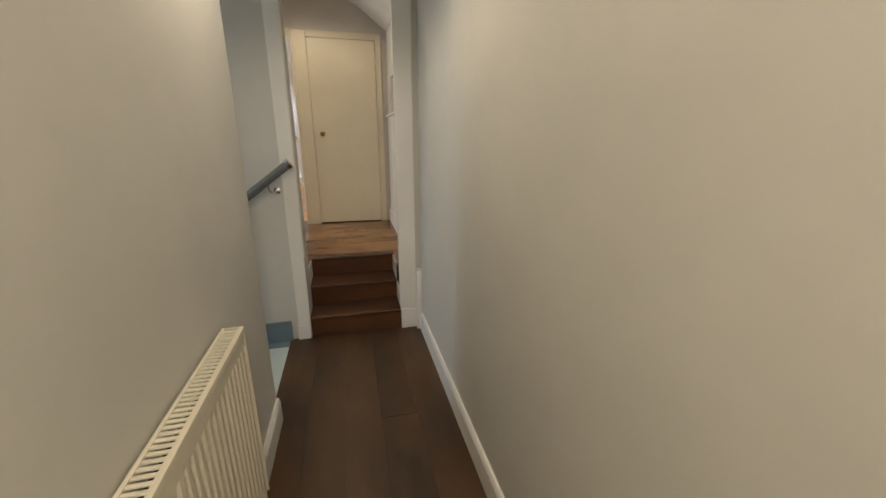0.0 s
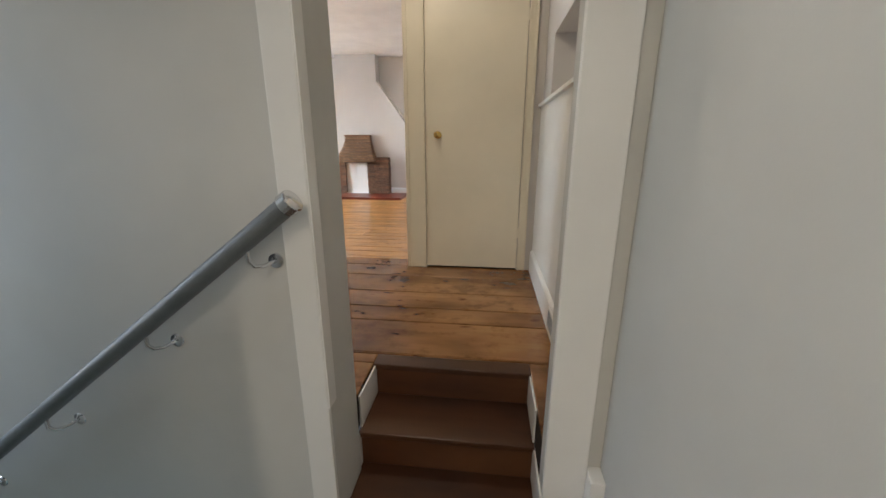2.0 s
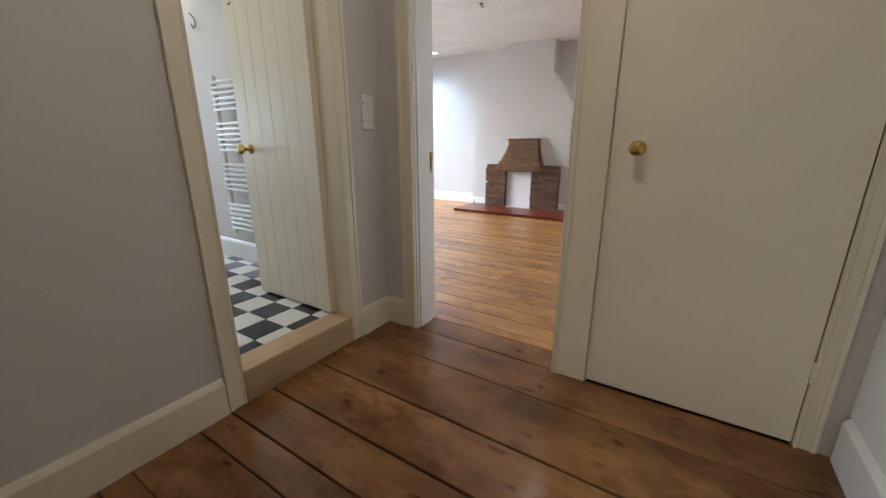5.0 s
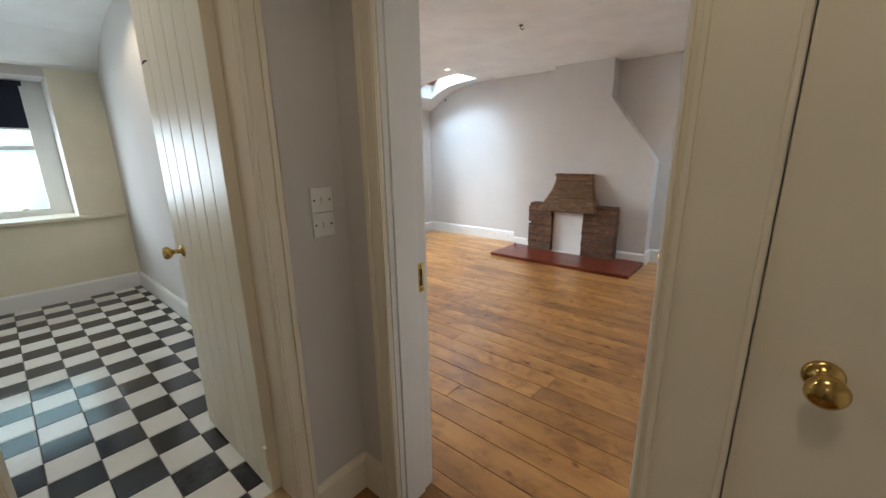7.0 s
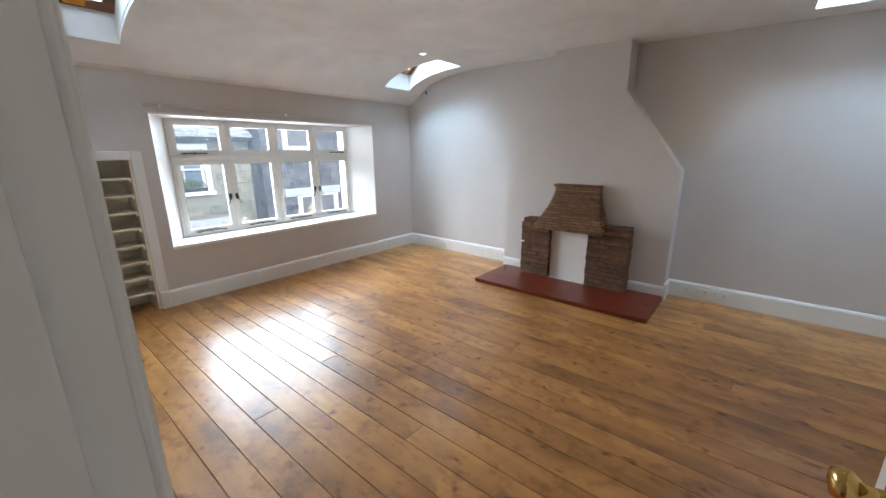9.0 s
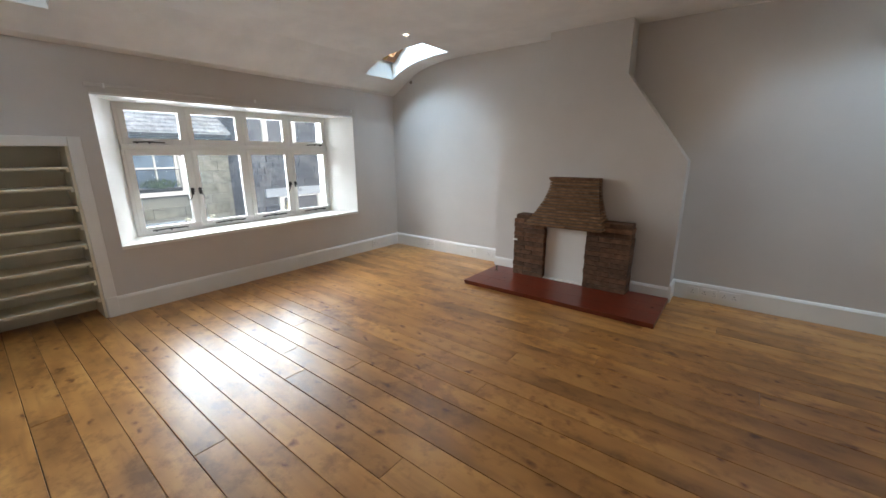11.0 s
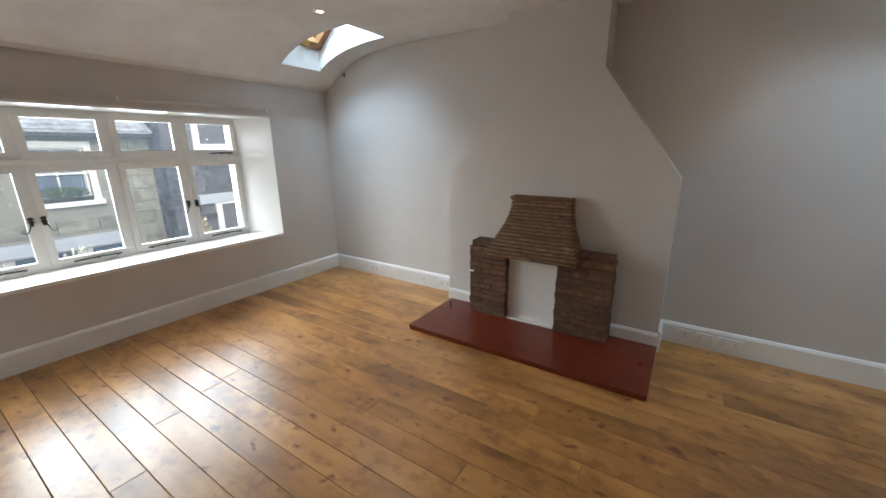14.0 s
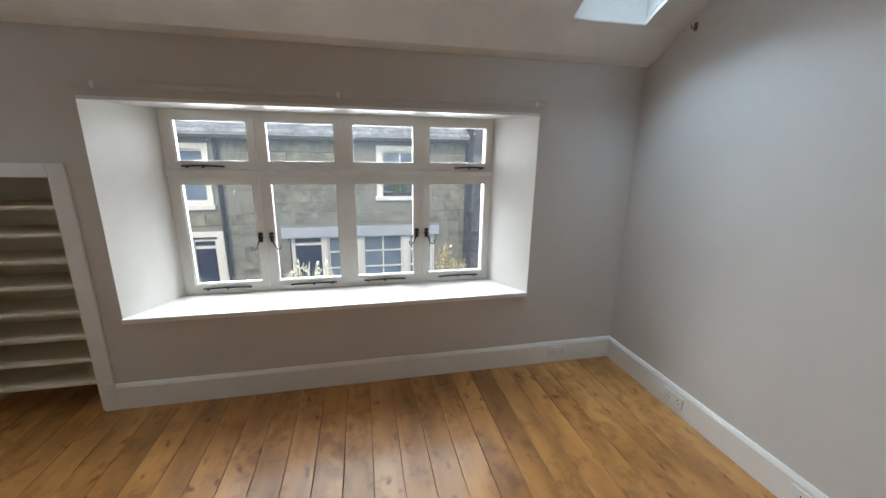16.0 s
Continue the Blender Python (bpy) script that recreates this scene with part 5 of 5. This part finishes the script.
lathe(bm, [(0.03, 0.0), (0.055, 0.03), (0.07, 0.16), (0.085, 0.17), (0.02, 0.24)], 8, Matrix.Translation((BX + 0.14, 10.42, -0.34)) @ Matrix.Scale(1.2, 4))
part("lamp_case", bm, M_BLACKIRON, lan)

# ---- boards, tiles and stones, piece by piece ----
def board_mesh(l, w, h, axis, e=0.003):
    """A floorboard with eased upper edges, centred on its top."""
    lx, ly = (l / 2, w / 2) if axis == "x" else (w / 2, l / 2)
    v = [(-lx, -ly, -h), (lx, -ly, -h), (lx, ly, -h), (-lx, ly, -h), (-lx, -ly, -e), (lx, -ly, -e), (lx, ly, -e), (-lx, ly, -e),
         (-lx + e, -ly + e, 0), (lx - e, -ly + e, 0), (lx - e, ly - e, 0), (-lx + e, ly - e, 0)]
    f = [(3, 2, 1, 0), (0, 1, 5, 4), (1, 2, 6, 5), (2, 3, 7, 6), (3, 0, 4, 7), (4, 5, 9, 8), (5, 6, 10, 9), (6, 7, 11, 10), (7, 4, 8, 11), (8, 9, 10, 11)]
    me = bpy.data.meshes.new("floorboard")
    me.from_pydata(v, [], f)
    return me


def board(parent, c, d, a, b, axis, z, material, rnd, gap=0.0022, ease=0.003, rock=0.0008):
    """One floorboard from c to d along its axis and a to b across it."""
    me = board_mesh(d - c - 0.0018, b - a - gap * rnd.uniform(0.6, 2.2), 0.018, axis, ease)
    me.materials.append(material)
    ob = new("floorboard", me)
    u, w = (c + d) / 2, (a + b) / 2
    ob.parent = parent
    ob.location = (u, w, z + rnd.uniform(-rock, rock)) if axis == "x" else (w, u, z + rnd.uniform(-rock, rock))


def boards(parent, rows, ends, axis, z, material, rnd, length, known=(), **look_of):
    """Rows of boards with butt ends; known gives the row's place and the place of a butt end in it."""
    for (a, b), (e0, e1) in zip(rows, ends):
        cuts = [p for y, p in known if a < y < b]
        if not cuts:
            p = e0 + rnd.uniform(0.3, 1.0) * length
            while p < e1 - 0.8:
                cuts.append(p)
                p += rnd.uniform(0.85, 1.25) * length
        cuts = [e0] + cuts + [e1]
        for c, d in zip(cuts, cuts[1:]):
            board(parent, c, d, a, b, axis, z, material, rnd, **look_of)


rb = random.Random(4)
fl = thing("floor", (0, 0, 0), "wide varnished honey-coloured pine floorboards, knotty and worn", "floor", kind="structure")
JY = [SY] + [4.94 + 0.1485 * k for k in range(29)] + [NY]
rows = list(zip(JY, JY[1:]))
boards(fl, rows, [((-5.09 if b < 5.7 else WX), EX) for a, b in rows], "x", F, M_PINE, rb, 4.2,
       known=((5.90, -0.81), (6.05, -1.66), (6.36, -2.99), (6.80, -1.66), (6.95, -3.42), (7.70, -0.35)), gap=0.0017, ease=0.0022)
fl2 = thing("floor_landing", (0, 0, 0), "wide dark varnished landing floorboards with open joints", "floor", kind="structure")
LB = -1.127
for c, d, a, b in ((LB, 0.033, 2.975, 3.27), (LB, -0.13, 3.27, 3.36), (-0.13, 0.033, 3.27, 3.345), (-0.13, EX - 0.01, 3.345, 3.36), (LB, -0.41, 3.36, 3.575), (LB, -0.41, 3.575, 3.70),
                   (-0.41, EX - 0.01, 3.36, 3.70), (LB, EX - 0.01, 3.70, 3.885), (LB, EX - 0.01, 3.885, 4.14), (LB, EX - 0.01, 4.14, 4.455), (LB, EX - 0.01, 4.455, 4.70),
                   (0.747, EX - 0.01, 2.88, 3.345), (-0.90, -0.10, 4.70, SY)):
    board(fl2, c, d, a, b, "x", F, M_LAND, rb, gap=0.007 if b == 4.14 else 0.003)
fl3 = thing("floor_hall", (0, 0, 0), "dark stained hall floorboards", "floor", kind="structure")
JX = [-0.10, 0.10, 0.30, 0.49, 0.69, 0.885]
rows = list(zip(JX, JX[1:]))
boards(fl3, rows, [(-1.65, 2.775)] * 5, "y", 0.0, M_HALLFLOOR, rb, 6.0, gap=0.0004, ease=0.0006, rock=0.0)

fl4 = thing("floor_tiles", (0, 0, 0), "black and white chequered bathroom floor tiles", "floor", kind="structure")
TS = 0.1655
tm = {}
for col, mt in (("w", M_TILEW), ("b", M_TILEB)):
    me = board_mesh(TS - 0.002, TS - 0.002, 0.008, "x")
    me.name = "tile"
    me.materials.append(mt)
    tm[col] = me
for i in range(23):
    for j in range(-1, 11):
        x, y = -1.165 - TS * (i + 0.5), 4.122 + TS * (3.5 - j) - TS
        col = "b" if (i + (3 - j - 1)) % 2 == 0 else "w"
        xa, xb = max(x - TS / 2, WX + 0.022), x + TS / 2
        ya, yb = max(y - TS / 2, 2.99), min(y + TS / 2, 4.678)
        if xb - xa < 0.015 or yb - ya < 0.015:
            continue
        me = tm[col]
        if xb - xa < TS - 0.001 or yb - ya < TS - 0.001:      # a tile cut to the wall
            me = board_mesh(xb - xa - 0.002, yb - ya - 0.002, 0.008, "x")
            me.materials.append(M_TILEB if col == "b" else M_TILEW)
        ob = new("tile", me)
        ob.parent = fl4
        ob.location = ((xa + xb) / 2, (ya + yb) / 2, BF)

rs = random.Random(9)
stones = []
z = GZ
while z < HZ1 - 0.1:
    h = rs.uniform(0.26, 0.33)
    h = min(h, HZ1 - 0.02 - z)
    y = HY0 + rs.uniform(-0.5, 0)
    while y < HY1:
        l = rs.uniform(0.42, 0.85)
        y1 = min(y + l, HY1)
        lo, hi = max(y, HY0), y1
        clash = [o for o in OPEN if lo < o[1] + 0.15 and hi > o[0] - 0.15 and z < o[3] + 0.1 and z + h > o[2] - 0.1]
        if not clash and hi - lo > 0.12 and not (5.2 < hi and lo < 9.45 and z + h > -0.22 and z < 0.15):
            stones.append((lo, hi, z, z + h))
        y = y1
    z += h
near = [s for s in stones if s[1] > 1.5][:290]
bmr = bmesh.new()
for lo, hi, z0, z1 in stones:
    d = rs.uniform(0.0, 0.02)
    if (lo, hi, z0, z1) in near:
        me = bpy.data.meshes.new("stone")
        e = 0.012
        a, b, c, g = (hi - lo) / 2 - 0.006, (z1 - z0) / 2 - 0.006, 0.05, 0.01 + d
        v = [(-c, -a, -b), (-c, a, -b), (-c, a, b), (-c, -a, b), (g - e, -a, -b), (g - e, a, -b), (g - e, a, b), (g - e, -a, b),
             (g, -a + e, -b + e), (g, a - e, -b + e), (g, a - e, b - e), (g, -a + e, b - e)]
        me.from_pydata(v, [], [(0, 1, 5, 4), (1, 2, 6, 5), (2, 3, 7, 6), (3, 0, 4, 7), (4, 5, 9, 8), (5, 6, 10, 9), (6, 7, 11, 10), (7, 4, 8, 11), (8, 9, 10, 11)])
        me.materials.append(M_SAND)
        ob = new("stone", me)
        ob.parent = house
        ob.matrix_parent_inverse = house.matrix_basis.inverted()
        ob.location = (AX - 0.03, (lo + hi) / 2, (z0 + z1) / 2)
    else:
        box(bmr, AX - 0.08, AX - 0.02 + d, lo + 0.006, hi - 0.006, z0 + 0.006, z1 - 0.006)
tagged(part("far_stones", bmr, M_SAND, house, "further sandstone blocks"), kind="stuff")
bmr = bmesh.new()
z = GZ
while z < 4.5:
    h = rs.uniform(0.10, 0.22)
    y = 10.15
    while y < 17:
        l = rs.uniform(0.18, 0.6)
        hi = min(y + l, 17)
        if not [o for o in OB if y < o[1] + 0.12 and hi > o[0] - 0.12 and z < o[3] + 0.12 and z + h > o[2] - 0.12] and not (y < 12.75 and hi > 10.75 and z < 0.85 and z + h > 0.6):
            d = rs.uniform(0, 0.05)
            box(bmr, BX - 0.10, BX - 0.03 + d, y + 0.008, hi - 0.008, z + 0.007, z + h - 0.007)
        y = hi
    x = BX - 0.04
    while x > AX - 0.2:
        l = rs.uniform(0.2, 0.45)
        box(bmr, x - l + 0.008, x - 0.008, 10.15 - rs.uniform(0, 0.012), 10.20, z + 0.007, z + h - 0.007)
        x -= l
    z += h
tagged(part("rubble_stones", bmr, M_RUBBLE, house2, "uneven dark rubble stones"), kind="stuff")
# slate courses on the near slope of the roof
bmr = bmesh.new()
slope_d = Vector((-4.28, 0, 2.70)).normalized()
for k in range(14):
    s0 = 0.20 * k
    p = Vector((AX + 0.28, 0, HZ1 + 0.055)) + slope_d * s0
    y = HY0 + (0.15 if k % 2 else 0)
    while y < HY1:
        w = 0.30
        q = p + slope_d * 0.30
        n = Vector((0.53, 0, 0.85)) * (0.040 + rs.uniform(0, 0.010))
        vs = [bmr.verts.new(t) for t in ((p.x + n.x, y + 0.004, p.z + n.z), (p.x + n.x, y + w - 0.004, p.z + n.z), (q.x, y + w - 0.004, q.z), (q.x, y + 0.004, q.z), (p.x, y + 0.004, p.z), (p.x, y + w - 0.004, p.z))]
        bmr.faces.new((vs[0], vs[1], vs[2], vs[3]))
        bmr.faces.new((vs[4], vs[5], vs[1], vs[0]))
        y += w
tagged(part("slates", bmr, M_SLATE, house, "overlapping grey slates"), kind="stuff")
